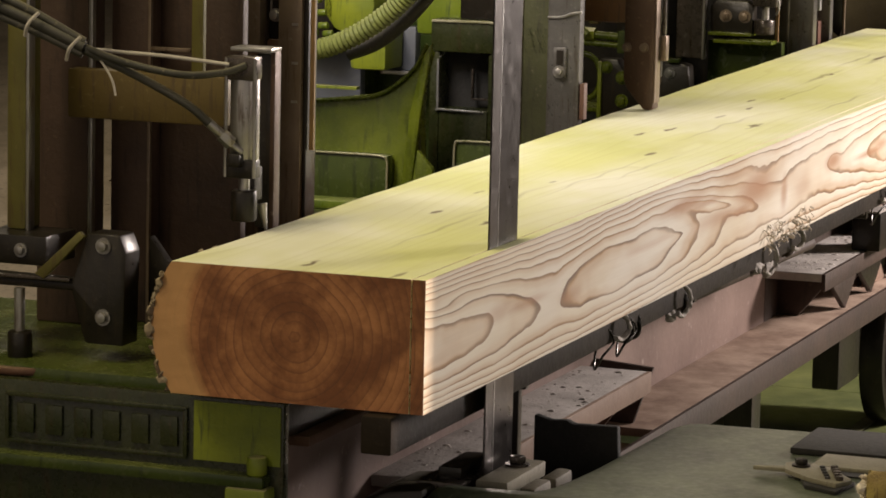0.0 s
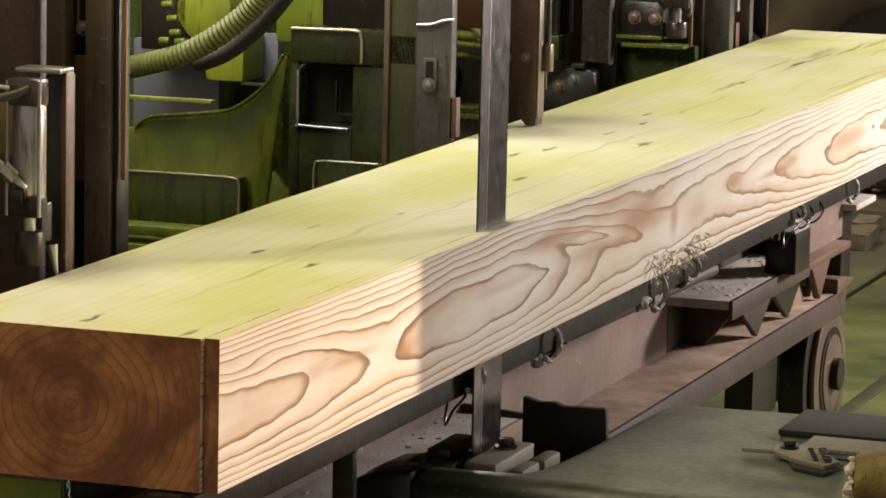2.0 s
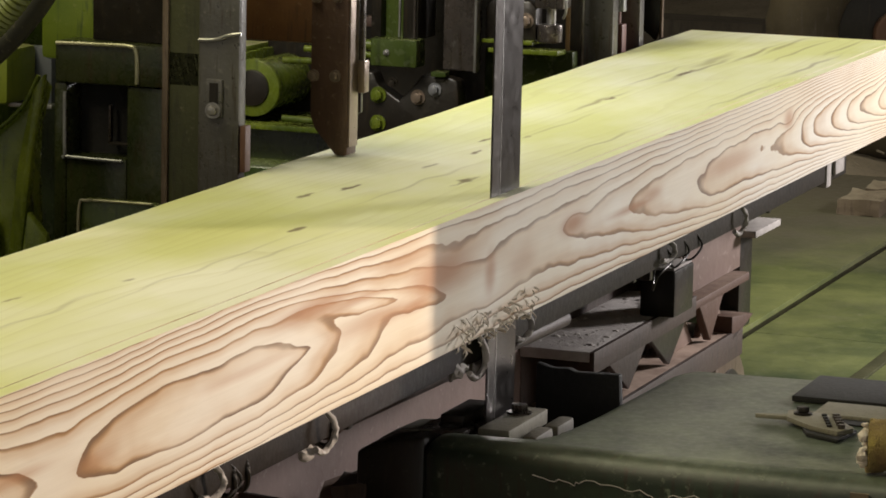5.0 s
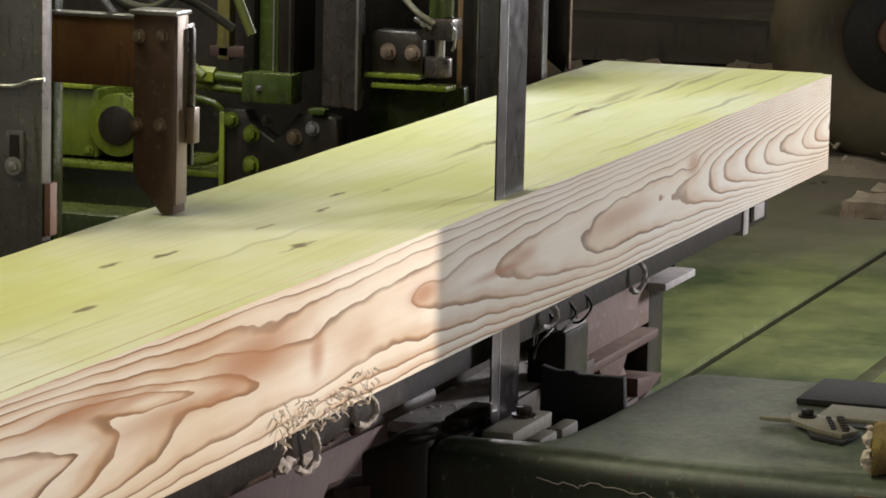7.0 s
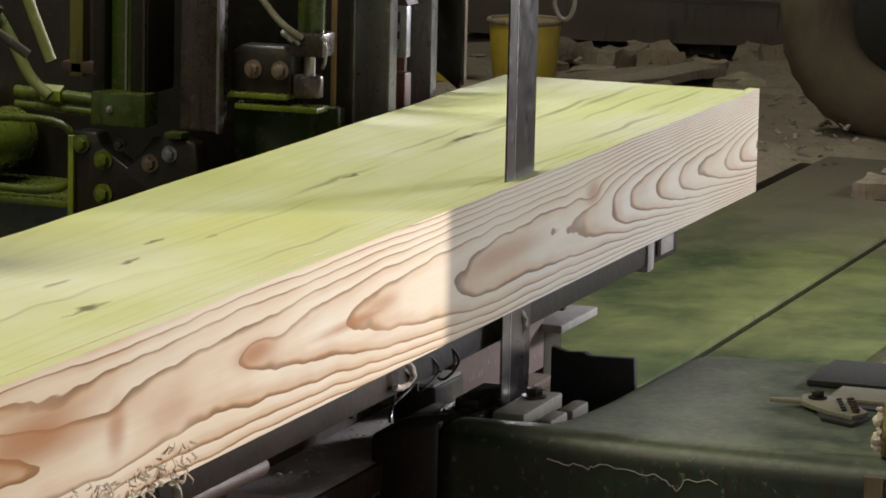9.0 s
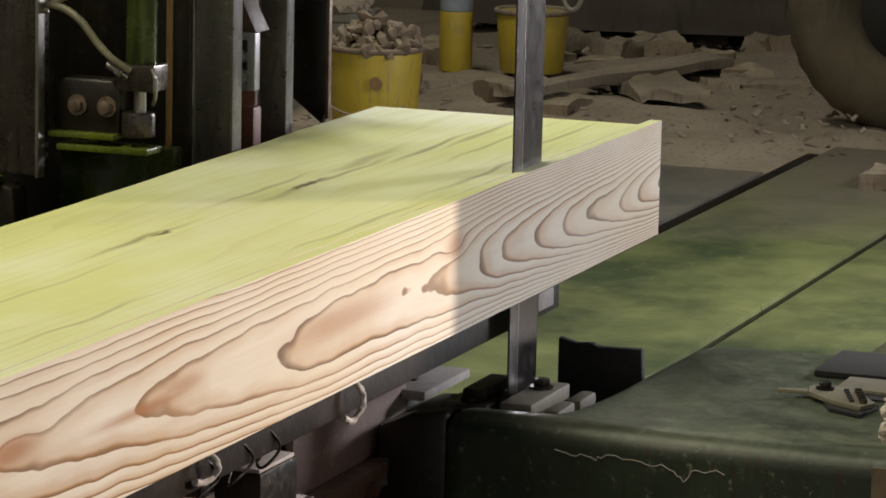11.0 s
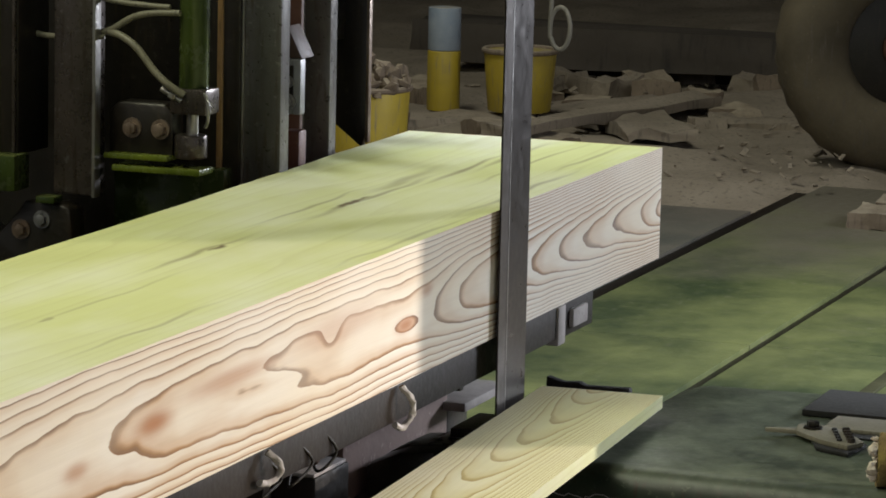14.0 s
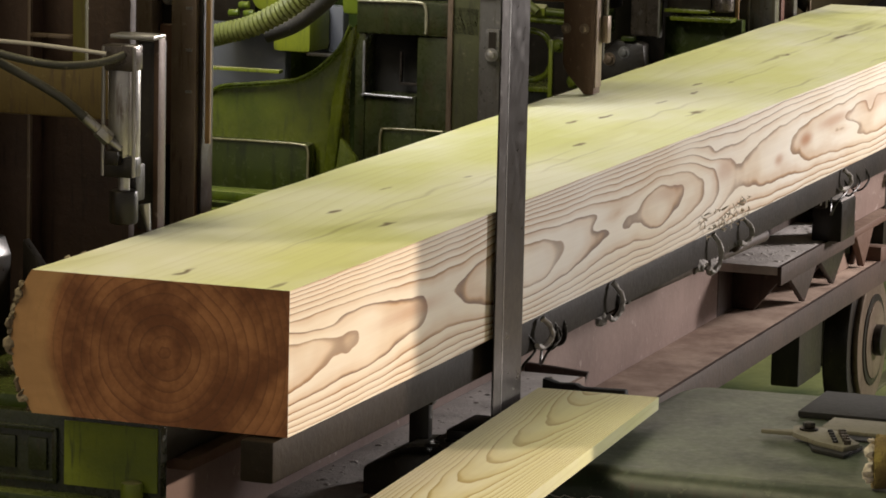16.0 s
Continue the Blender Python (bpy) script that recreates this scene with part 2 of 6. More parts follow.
def flame_wood(name, early, haze, line, mark, bold=1.0):
    """Flat-sawn softwood: a thin dark latewood line at each ring's edge, a brown flush fading away inside it, fibre grain along x."""
    m, n, l, p = nodes_of(name)
    co = n.new("ShaderNodeTexCoord").outputs["Object"]
    at = n.new("ShaderNodeAttribute")
    at.attribute_name = "ring"
    wob = noise_node(n, l, co, 60, 3, 0.6, (0.2, 1, 1))
    ring = math_node(n, l, "ADD", at.outputs["Fac"], math_node(n, l, "MULTIPLY", wob, 0.06))
    fr = math_node(n, l, "FRACT", ring)
    each = n.new("ShaderNodeTexWhiteNoise")
    each.noise_dimensions = "1D"
    l.new(math_node(n, l, "FLOOR", ring), each.inputs["W"])
    blot = ramp(n, [(0.38, early[0]), (0.62, early[1])])
    l.new(noise_node(n, l, co, 3.0, 4, 0.55, (0.5, 1, 1)), blot.inputs[0])
    flush = ramp(n, [(0.0, (0, 0, 0)), (0.25, (0.07, 0.07, 0.07)), (0.68, (0.45, 0.45, 0.45)), (0.92, (1, 1, 1)), (0.985, (1, 1, 1)), (1.0, (0, 0, 0))], "EASE")
    l.new(fr, flush.inputs[0])
    warm = ramp(n, [(0.36, (0.30, 0.30, 0.30)), (0.60, (1, 1, 1))])
    l.new(noise_node(n, l, co, 4.5, 3, 0.55, (0.5, 1, 1.6)), warm.inputs[0])
    col = mix_col(n, l, math_node(n, l, "MULTIPLY", flush.outputs[0], warm.outputs[0]), blot.outputs[0], haze)
    edge = ramp(n, [(0.0, (0, 0, 0)), (0.80, (0, 0, 0)), (0.915, (0.8, 0.8, 0.8)), (0.975, (1, 1, 1)), (1.0, (0, 0, 0))])
    l.new(fr, edge.inputs[0])
    thin = math_node(n, l, "MULTIPLY", edge.outputs[0], math_node(n, l, "MULTIPLY_ADD", each.outputs["Value"], 0.35 * bold, 0.65 * bold))
    faint = ramp(n, [(0.30, (0.55, 0.55, 0.55)), (0.55, (1, 1, 1))])
    l.new(noise_node(n, l, co, 9.0, 3, 0.6, (0.5, 1, 1.4)), faint.inputs[0])
    col = mix_col(n, l, math_node(n, l, "MULTIPLY", thin, faint.outputs[0]), col, line)
    stain = ramp(n, [(0.58, (0, 0, 0)), (0.78, (0.30, 0.30, 0.30))])
    l.new(noise_node(n, l, co, 6.0, 4, 0.6, (0.35, 1, 1.8)), stain.inputs[0])
    col = mix_col(n, l, stain.outputs[0], col, haze)
    fib = noise_node(n, l, co, 40, 5, 0.7, (0.06, 3, 3))
    grain = ramp(n, [(0.3, (0.80, 0.78, 0.75)), (0.7, (1, 1, 1))])
    l.new(fib, grain.inputs[0])
    col = mix_col(n, l, 0.4, col, grain.outputs[0], "MULTIPLY")
    kn = n.new("ShaderNodeAttribute")
    kn.attribute_name = "knot"
    col = mix_col(n, l, kn.outputs["Fac"], col, mark)
    l.new(col, p.inputs["Base Color"])
    p.inputs["Roughness"].default_value = 0.62
    b = n.new("ShaderNodeBump")
    b.inputs["Strength"].default_value, b.inputs["Distance"].default_value = 0.2, 0.002
    l.new(fib, b.inputs["Height"])
    l.new(b.outputs[0], p.inputs["Normal"])
    return m


WOOD_FACE = flame_wood("sawn_face_wood", ((0.86, 0.765, 0.59), (0.90, 0.85, 0.75)), (0.51, 0.265, 0.08), (0.12, 0.064, 0.032), (0.42, 0.17, 0.05))
WOOD_TOP = wood("sawn_top_wood", ((0.67, 0.69, 0.29), (0.83, 0.83, 0.68)), (0.46, 0.42, 0.15), 0.5, 0.20, 0.24, (0.10, 0.055, 0.014))
WOOD_INNER = flame_wood("fresh_cut_inner_face", ((0.78, 0.75, 0.42), (0.86, 0.83, 0.62)), (0.66, 0.56, 0.24), (0.30, 0.20, 0.07), (0.32, 0.17, 0.05), 0.6)
WOOD_END = wood("end_grain_wood", ((0.17, 0.056, 0.02), (0.40, 0.165, 0.07)), (0.11, 0.036, 0.016), 0.5, 0.6, 0.8, (0.52, 0.29, 0.13), blot_size=15.0)
WOOD_SAP = wood("rough_sapwood_edge", ((0.42, 0.25, 0.12), (0.50, 0.32, 0.17)), (0.2, 0.1, 0.05), 0.4, 0.6, 0.6)

# ---------------------------------------------------------------- mesh helpers


def empty(name, label, category, group="", at=(0, 0, 0)):
    ob = new(name)
    ob.empty_display_size = 0.1
    ob.location = at
    return tagged(ob, label, category, group)


def mesh_of(name, bm, mats, smooth=False):
    me = bpy.data.meshes.new(name)
    bm.to_mesh(me)
    bm.free()
    for m in mats if isinstance(mats, (list, tuple)) else [mats]:
        me.materials.append(m)
    if smooth:
        me.polygons.foreach_set("use_smooth", [True] * len(me.polygons))
        me.set_sharp_from_angle(angle=radians(38))
    return me


def part(name, bm, mat, parent, label="", smooth=True):
    ob = new(name, mesh_of(name, bm, mat, smooth))
    ob.parent = parent
    return tagged(ob, label)


def thing(name, bm, mat, label, category, group="", kind="", smooth=True):
    return tagged(new(name, mesh_of(name, bm, mat, smooth)), label, category, group, kind)


def bx(x0, x1, y0, y1, z0, z1, bev=0.004, bm=None, turn=None):
    bm = bm or bmesh.new()
    c = Vector(((x0 + x1) / 2, (y0 + y1) / 2, (z0 + z1) / 2))
    m = Matrix.Translation(c) @ (turn or Matrix()) @ Matrix.Diagonal((x1 - x0, y1 - y0, z1 - z0, 1))
    vs = bmesh.ops.create_cube(bm, size=1, matrix=m)["verts"]
    if bev:
        es = list({e for v in vs for e in v.link_edges})
        bmesh.ops.bevel(bm, geom=es, offset=min(bev, 0.3 * min(x1 - x0, y1 - y0, z1 - z0)), segments=2, affect="EDGES", profile=0.6)
    return bm


def cy(p0, p1, r, seg=20, bm=None, r2=None, bev=0.0):
    bm = bm or bmesh.new()
    p0, p1 = Vector(p0), Vector(p1)
    d = p1 - p0
    m = Matrix.Translation((p0 + p1) / 2) @ d.to_track_quat("Z", "Y").to_matrix().to_4x4()
    vs = bmesh.ops.create_cone(bm, cap_ends=True, segments=seg, radius1=r, radius2=r if r2 is None else r2, depth=d.length, matrix=m)["verts"]
    if bev:
        es = list({e for v in vs for e in v.link_edges if any(len(f.verts) > 4 for f in e.link_faces)})
        bmesh.ops.bevel(bm, geom=es, offset=bev, segments=2, affect="EDGES", profile=0.5)
    return bm


def smooth_path(pts, steps=8):
    pts = [Vector(p) for p in pts]
    out = []
    for i in range(len(pts) - 1):
        a, b, c, d = pts[max(i - 1, 0)], pts[i], pts[i + 1], pts[min(i + 2, len(pts) - 1)]
        for k in range(steps):
            t = k / steps
            out.append(0.5 * (2 * b + (c - a) * t + (2 * a - 5 * b + 4 * c - d) * t * t + (3 * b - a - 3 * c + d) * t ** 3))
    return out + [pts[-1]]


def tube(pts, r, seg=12, bm=None, ribs=0.0, steps=8):
    """A round hose along a smooth path; ribs: height of corrugation."""
    bm = bm or bmesh.new()
    path = smooth_path(pts, steps)
    rings, up = [], Vector((0.31, 0.2, 0.93))
    for i, p in enumerate(path):
        d = (path[min(i + 1, len(path) - 1)] - path[max(i - 1, 0)]).normalized()
        a = d.cross(up).normalized()
        b = a.cross(d)
        rad = r + (ribs if i % 2 else 0)
        rings.append([bm.verts.new(p + rad * (math.cos(k * math.tau / seg) * a + math.sin(k * math.tau / seg) * b)) for k in range(seg)])
    for q, s in zip(rings, rings[1:]):
        for k in range(seg):
            bm.faces.new((q[k], q[(k + 1) % seg], s[(k + 1) % seg], s[k]))
    bm.faces.new(rings[0][::-1]), bm.faces.new(rings[-1])
    return bm


def prism(outline, axis, a0, a1, bev=0.004, bm=None, seg=2):
    """An outline of (u, v) drawn out along an axis: 'y' takes (x, z), 'x' takes (y, z), 'z' takes (x, y)."""
    bm = bm or bmesh.new()

    def at(u, v, w):
        return {"y": (u, w, v), "x": (w, u, v), "z": (u, v, w)}[axis]
    lo = [bm.verts.new(at(u, v, a0)) for u, v in outline]
    hi = [bm.verts.new(at(u, v, a1)) for u, v in outline]
    fs = [bm.faces.new(lo), bm.faces.new(hi)]
    k = len(outline)
    for i in range(k):
        fs.append(bm.faces.new((lo[i], lo[(i + 1) % k], hi[(i + 1) % k], hi[i])))
    bmesh.ops.recalc_face_normals(bm, faces=fs)
    if bev:
        bmesh.ops.bevel(bm, geom=list({e for f in fs for e in f.edges}), offset=bev, segments=seg, affect="EDGES", profile=0.5)
    return bm


def rough_block(box, turn, seed, amount=0.012):
    """A sawn or split block with uneven faces."""
    bm = bx(*box, 0, turn=turn)
    bmesh.ops.subdivide_edges(bm, edges=bm.edges[:], cuts=5, use_grid_fill=True)
    for v in bm.verts:
        v.co += amount * noise.noise_vector(v.co * 9 + Vector((seed, 0, 0))) + 0.4 * amount * noise.noise_vector(v.co * 31)
    return bm


def bolt_on(parent, x, y, z, r=0.011, mat=None, axis="y", out=-1, label="steel hexagon bolt head"):
    d = {"y": Vector((0, out, 0)), "x": Vector((out, 0, 0)), "z": Vector((0, 0, out))}[axis]
    o = Vector((x, y, z))
    bm = cy(o - d * 0.001, o + d * 0.003, r * 1.5, 14)
    cy(o + d * 0.003, o + d * 0.003 + d * r * 0.9, r, 6, bm, bev=0.0012)
    return part("bolt", bm, mat or STEEL_BRIGHT, parent, label)
# ---------------------------------------------------------------- the shop: floor, walls, ceiling
FLOOR_Z = 0.0


def build_shop():
    bm = bmesh.new()
    nx, ny = 150, 110
    grid = []
    for i in range(nx + 1):
        row = []
        for j in range(ny + 1):
            x, y = -9 + 25 * i / nx, -7 + 15 * j / ny
            far = max(0.0, min(1.0, (x - 6.35) / 0.8)) * max(0.0, min(1.0, (y - 0.9) / 0.8))
            side = max(0.0, min(1.0, (y - 2.0) / 0.5)) * max(0.0, min(1.0, (x - 3.5) / 1.5))
            heap = max(far, side)
            h = heap * (0.05 + 0.08 * noise.noise(Vector((x * 0.9, y * 0.9, 0))) + 0.05 * noise.noise(Vector((x * 2.7, y * 2.7, 3)))
                        + 0.03 * noise.noise(Vector((x * 7, y * 7, 5))))
            under = -0.6 <= y <= 2.05 and x < 6.1
            row.append(bm.verts.new((x, y, FLOOR_Z - (0.16 if under else 0.03) + max(h, 0.0) + (0.035 if heap > 0.25 else 0))))
        grid.append(row)
    for i in range(nx):
        for j in range(ny):
            bm.faces.new((grid[i][j], grid[i + 1][j], grid[i + 1][j + 1], grid[i][j + 1]))
    thing("ground", bm, SAWDUST, "brown sawdust-strewn sawmill ground with low heaps", "ground", kind="structure")
    # painted steel plates of the floor between the slots
    floor = empty("floor", "green painted steel floor plates with dark slots", "floor")
    tagged(floor, kind="structure")
    for y0, y1 in ((-0.6, 0.235), (0.275, 0.635), (0.672, 1.235), (1.295, 2.05)):
        for x0, x1 in ((-5.6, 0.8), (0.803, 3.9), (3.903, 6.9 if y1 < 2 else 6.2)):
            part("plate", bx(x0, x1, y0, y1, -0.17, FLOOR_Z, 0.003), FLOOR_GREY if y0 > 1.2 else FLOOR_GREEN, floor)
    # black bars fill the slots and give their shade as colour
    for y0, y1 in ((0.638, 0.669), (1.238, 1.292)):
        part("slot", bx(-5.6, 6.8, y0, y1, -0.16, -0.008 if y0 > 1 else -0.012, 0), BLACK, floor, "dark bar standing for the shade in the floor slot")
    rail = bx(-5.6, 6.0, 0.238, 0.272, -0.17, 0.003, 0.002)
    part("rail", rail, BROWN_RAIL, floor, "worn steel carriage rail")
    for name, b in (("wall_back", (-9, 16, 7.9, 8.1, -0.1, 5.2)),
                    ("wall_far", (15.8, 16, -6.9, 7.9, -0.1, 5.2))):
        thing(name, bx(*b, 0), WALL, "dark grimy timber wall of the sawmill", "wall", kind="structure")
    thing("ceiling", bx(-9, 16, -7, 8, 5.2, 5.35, 0), WALL, "dark timber ceiling of the sawmill", "ceiling", kind="structure")


BROWN_RAIL = worn("dusty_rail_steel", (0.06, 0.062, 0.03), (0.11, 0.11, 0.055), None, 0.5, 0.3, 5, (0.2, 0.18, 0.12), 0.3, 0.2)
build_shop()

# ---------------------------------------------------------------- the timber: squared log and the slab cut from it
LONG, HALF = 4.448, 0.09
W_NEAR, W_FAR, SLAB = 0.343, 0.434, 0.0205
# ring number along the middle of each sawn face: (metres along, rings); it climbs to a saddle and falls away in tongues
CREST_SLAB = ((-0.2, -2.0), (0.0, -1.7), (0.27, -1.0), (0.52, 0.12), (0.60, -0.1), (0.68, -0.6), (0.87, -0.85), (1.05, -0.5), (1.16, 0.0), (1.345, 1.0), (1.62, 2.0), (1.86, 3.1), (2.23, 2.0), (2.60, 1.0),
              (2.935, 0.0), (3.03, -0.6), (3.20, -0.85), (3.37, -0.95), (3.42, -1.1), (3.59, -2.0), (3.69, -3.0), (3.84, -4.0), (3.94, -5.0), (4.06, -6.0), (4.25, -7.0), (4.34, -8.0), (4.5, -9.6))
CREST_BEAM = ((-0.2, -2.2), (0.0, -1.7), (0.30, -1.0), (0.54, 0.15), (0.66, -0.3), (0.86, -1.85), (1.10, -1.0), (1.30, 0.0), (1.43, 0.25), (1.58, -0.7), (1.72, 0.0), (1.86, 1.1), (2.02, 2.9),
              (2.30, 2.1), (2.66, 1.0), (3.02, 0.3), (3.30, 0.35), (3.42, 0.0), (3.51, -1.0), (3.65, -2.0), (3.79, -3.0), (3.92, -4.0), (4.05, -5.0), (4.19, -6.0), (4.31, -7.0), (4.5, -8.8))
# bulges of the rings beside knots: along, height, half length, half height, slope, rings
BULGE_SLAB = ((1.40, 0.027, 0.24, 0.011, -0.125, -1.3), (1.70, 0.045, 0.16, 0.020, -0.05, 0.9), (2.25, 0.012, 0.05, 0.016, 0.0, -0.9), (2.42, 0.0, 0.12, 0.020, 0.0, -0.5),
              (3.52, 0.028, 0.05, 0.014, 0.0, 0.9), (1.15, -0.002, 0.12, 0.008, 0.03, -0.5), (1.86, -0.03, 0.10, 0.03, 0.0, -0.8), (0.06, 0.045, 0.09, 0.012, -0.1, 0.8))
BULGE_BEAM = ((2.80, -0.010, 0.14, 0.012, -0.06, 1.0), (3.03, 0.012, 0.05, 0.025, 0.0, 0.7), (3.29, -0.015, 0.035, 0.010, 0.0, -0.8),
              (1.89, 0.046, 0.10, 0.016, 0.0, 0.9), (1.30, 0.01, 0.10, 0.012, 0.04, 0.7), (0.10, 0.03, 0.09, 0.012, -0.08, 0.8))


def along(points, x):
    """Straight runs between the points, rounded where they meet."""
    xs, ys = zip(*points)
    return float(np.mean(np.interp([x - 0.05, x - 0.025, x, x + 0.025, x + 0.05], xs, ys)))


def face_ring(x, z, crest, bulges, rim, seed):
    zc = -0.006 + 0.014 * noise.noise(Vector((x * 1.1, 0, seed)))
    k = min(1.25, abs((z - zc) / HALF)) ** 2.25
    ring = crest + (rim + 0.8 * noise.noise(Vector((x * 0.7, 3, seed))) - crest) * k
    for u, v, a, b, slope, rings in bulges:
        d = ((x - u) / a) ** 2 + ((z - v - slope * (x - u)) / b) ** 2
        if d < 9:
            ring += rings * math.exp(-d)
    wob = 0.50 * noise.noise(Vector((x * 2.4, z * 9, seed + 4))) + 0.26 * noise.noise(Vector((x * 7, z * 16, seed + 9)))
    return ring + wob + 0.15 * noise.noise(Vector((x * 17, z * 30, seed + 14))) + 0.05 * noise.noise(Vector((x * 40, z * 60, seed + 19))) + 20


def top_ring(x, y, seed=0):
    return y / 0.030 + 3.6 * noise.noise(Vector((x * 0.55, y * 7, seed + 2))) + 0.9 * noise.noise(Vector((x * 1.6, y * 24, seed + 5))) + 40


def end_ring(y, z):
    return math.hypot(y - 0.165, z) / 0.0125 + 0.7 * noise.noise(Vector((y * 14, z * 14, 7)))


# knots on the top face: along, across, half length, half width
TOP_KNOTS = [(0.07, 0.17, 0.026, 0.0045, 0.9), (0.03, 0.03, 0.03, 0.003, 0.7), (0.64, 0.2, 0.022, 0.0045, 0.9), (0.573, 0.095, 0.025, 0.006, 0.9), (0.89, 0.22, 0.018, 0.003, 0.6),
             (1.07, 0.16, 0.014, 0.004, 0.6), (1.92, 0.21, 0.034, 0.005, 0.9), (1.82, 0.235, 0.026, 0.004, 0.8), (2.07, 0.09, 0.028, 0.009, 0.85), (2.06, 0.086, 0.05, 0.003, 0.7),
             (2.52, 0.215, 0.03, 0.004, 0.8), (1.53, 0.13, 0.024, 0.006, 0.85), (2.19, 0.19, 0.03, 0.005, 0.6), (2.58, 0.17, 0.025, 0.004, 0.45), (2.37, 0.18, 0.022, 0.004, 0.8),
             (3.16, 0.21, 0.03, 0.006, 0.9), (3.62, 0.21, 0.07, 0.006, 0.95)]
# long resin streaks on the top face
TOP_STREAKS = [(3.1, 0.215, 0.14, 0.0048, 0.77), (3.7, 0.205, 0.22, 0.006, 0.77), (3.88, 0.225, 0.14, 0.012, 0.59), (4.05, 0.19, 0.16, 0.0048, 0.85), (4.22, 0.17, 0.16, 0.0048, 0.68),
               (3.55, 0.245, 0.2, 0.0036, 0.59), (4.15, 0.12, 0.22, 0.0036, 0.68), (4.25, 0.06, 0.16, 0.0048, 0.68), (3.86, 0.035, 0.22, 0.0048, 0.68), (3.35, 0.02, 0.22, 0.0036, 0.59),
               (2.6, 0.045, 0.16, 0.003, 0.56), (2, 0.14, 0.22, 0.003, 0.42), (1.2, 0.12, 0.3, 0.003, 0.35), (1.35, 0.08, 0.2, 0.003, 0.35), (0.45, 0.13, 0.2, 0.003, 0.42),
               (0.8, 0.15, 0.18, 0.003, 0.35), (2.75, 0.17, 0.2, 0.003, 0.42)]
# brown knots on the outer face: along, height, half length, half height, strength
FACE_KNOTS = [(1.23, 0.046, 0.12, 0.012, 0.75), (1.36, 0.035, 0.10, 0.006, 0.6), (1.58, -0.004, 0.07, 0.010, 0.7), (2.25, 0.012, 0.06, 0.016, 0.85), (2.56, -0.004, 0.12, 0.006, 0.75),
              (2.66, 0.004, 0.05, 0.010, 0.6), (3.52, 0.030, 0.035, 0.018, 0.7), (1.68, 0.022, 0.13, 0.030, 0.85), (3.12, -0.002, 0.16, 0.018, 0.60), (1.45, 0.0, 0.16, 0.014, 0.5), (1.88, -0.005, 0.022, 0.03, 0.65),
              (1.55, 0.06, 0.12, 0.012, 0.35), (0.42, 0.0, 0.09, 0.007, 0.55), (0.30, 0.004, 0.05, 0.012, 0.4), (0.62, -0.018, 0.05, 0.012, 0.45), (1.02, 0.005, 0.12, 0.006, 0.35), (2.02, -0.012, 0.06, 0.02, 0.35)]
CUT_KNOTS = [(2.51, 0.0, 0.045, 0.013, 0.95), (3.29, -0.015, 0.035, 0.010, 0.95), (2.72, 0.014, 0.12, 0.012, 0.65), (2.315, -0.016, 0.03, 0.010, 0.7),
             (3.05, 0.02, 0.14, 0.02, 0.4), (1.95, 0.008, 0.06, 0.02, 0.5), (0.42, 0.0, 0.12, 0.010, 0.5), (3.37, 0.02, 0.02, 0.008, 0.6), (1.62, 0.012, 0.12, 0.012, 0.35)]


def spot(knots, u, v, crisp=1.4):
    best = 0.0
    for k in knots:
        d = ((u - k[0]) / k[2]) ** 2 + ((v - k[1]) / k[3]) ** 2
        if d < 4:
            best = max(best, (k[4] if len(k) > 4 else 0.85) * math.exp(-d ** crisp))
    return best


class Sheet:
    """Collects patches of a timber's surface with their ring and knot values."""

    def __init__(self):
        self.v, self.f, self.m, self.ring, self.knot = [], [], [], [], []

    def patch(self, nu, nv, at, ring, knot, mat, flip=False):
        o = len(self.v)
        for i in range(nu + 1):
            for j in range(nv + 1):
                p = at(i / nu, j / nv)
                self.v.append(p)
                self.ring.append(ring(*p))
                self.knot.append(knot(*p))
        for i in range(nu):
            for j in range(nv):
                q = [o + i * (nv + 1) + j, o + (i + 1) * (nv + 1) + j, o + (i + 1) * (nv + 1) + j + 1, o + i * (nv + 1) + j + 1]
                self.f.append(q[::-1] if flip else q)
                self.m.append(mat)

    def build(self, name, mats):
        me = bpy.data.meshes.new(name)
        me.from_pydata(self.v, [], self.f)
        for mt in mats:
            me.materials.append(mt)
        me.polygons.foreach_set("material_index", self.m)
        for key, vals in (("ring", self.ring), ("knot", self.knot)):
            me.attributes.new(key, "FLOAT", "POINT").data.foreach_set("value", vals)
        me.polygons.foreach_set("use_smooth", [True] * len(me.polygons))
        me.set_sharp_from_angle(angle=radians(40))
        return new(name, me)


def none(*_):
    return 0.0


def sap(y, z):
    """Pale sapwood beyond a wavy heartwood boundary."""
    r = math.hypot(y - 0.165, z * 1.05) + 0.008 * noise.noise(Vector((y * 18, z * 18, 2)))
    return 0.75 * max(0.0, min(1.0, (r - 0.152) / 0.012)) if y > 0.2 else 0.0


def rings_of(crest, bulges, rim, seed):
    """Ring number over a sawn face; the crest is worked out once for each station along it."""
    kept = {}

    def ring(x, y, z):
        if x not in kept:
            kept[x] = along(crest, x)
        return face_ring(x, z, kept[x], bulges, rim, seed)
    return ring


SLAB_RINGS = rings_of(CREST_SLAB, BULGE_SLAB, 5.0, 11)
BEAM_RINGS = rings_of(CREST_BEAM, BULGE_BEAM, 5.7, 31)


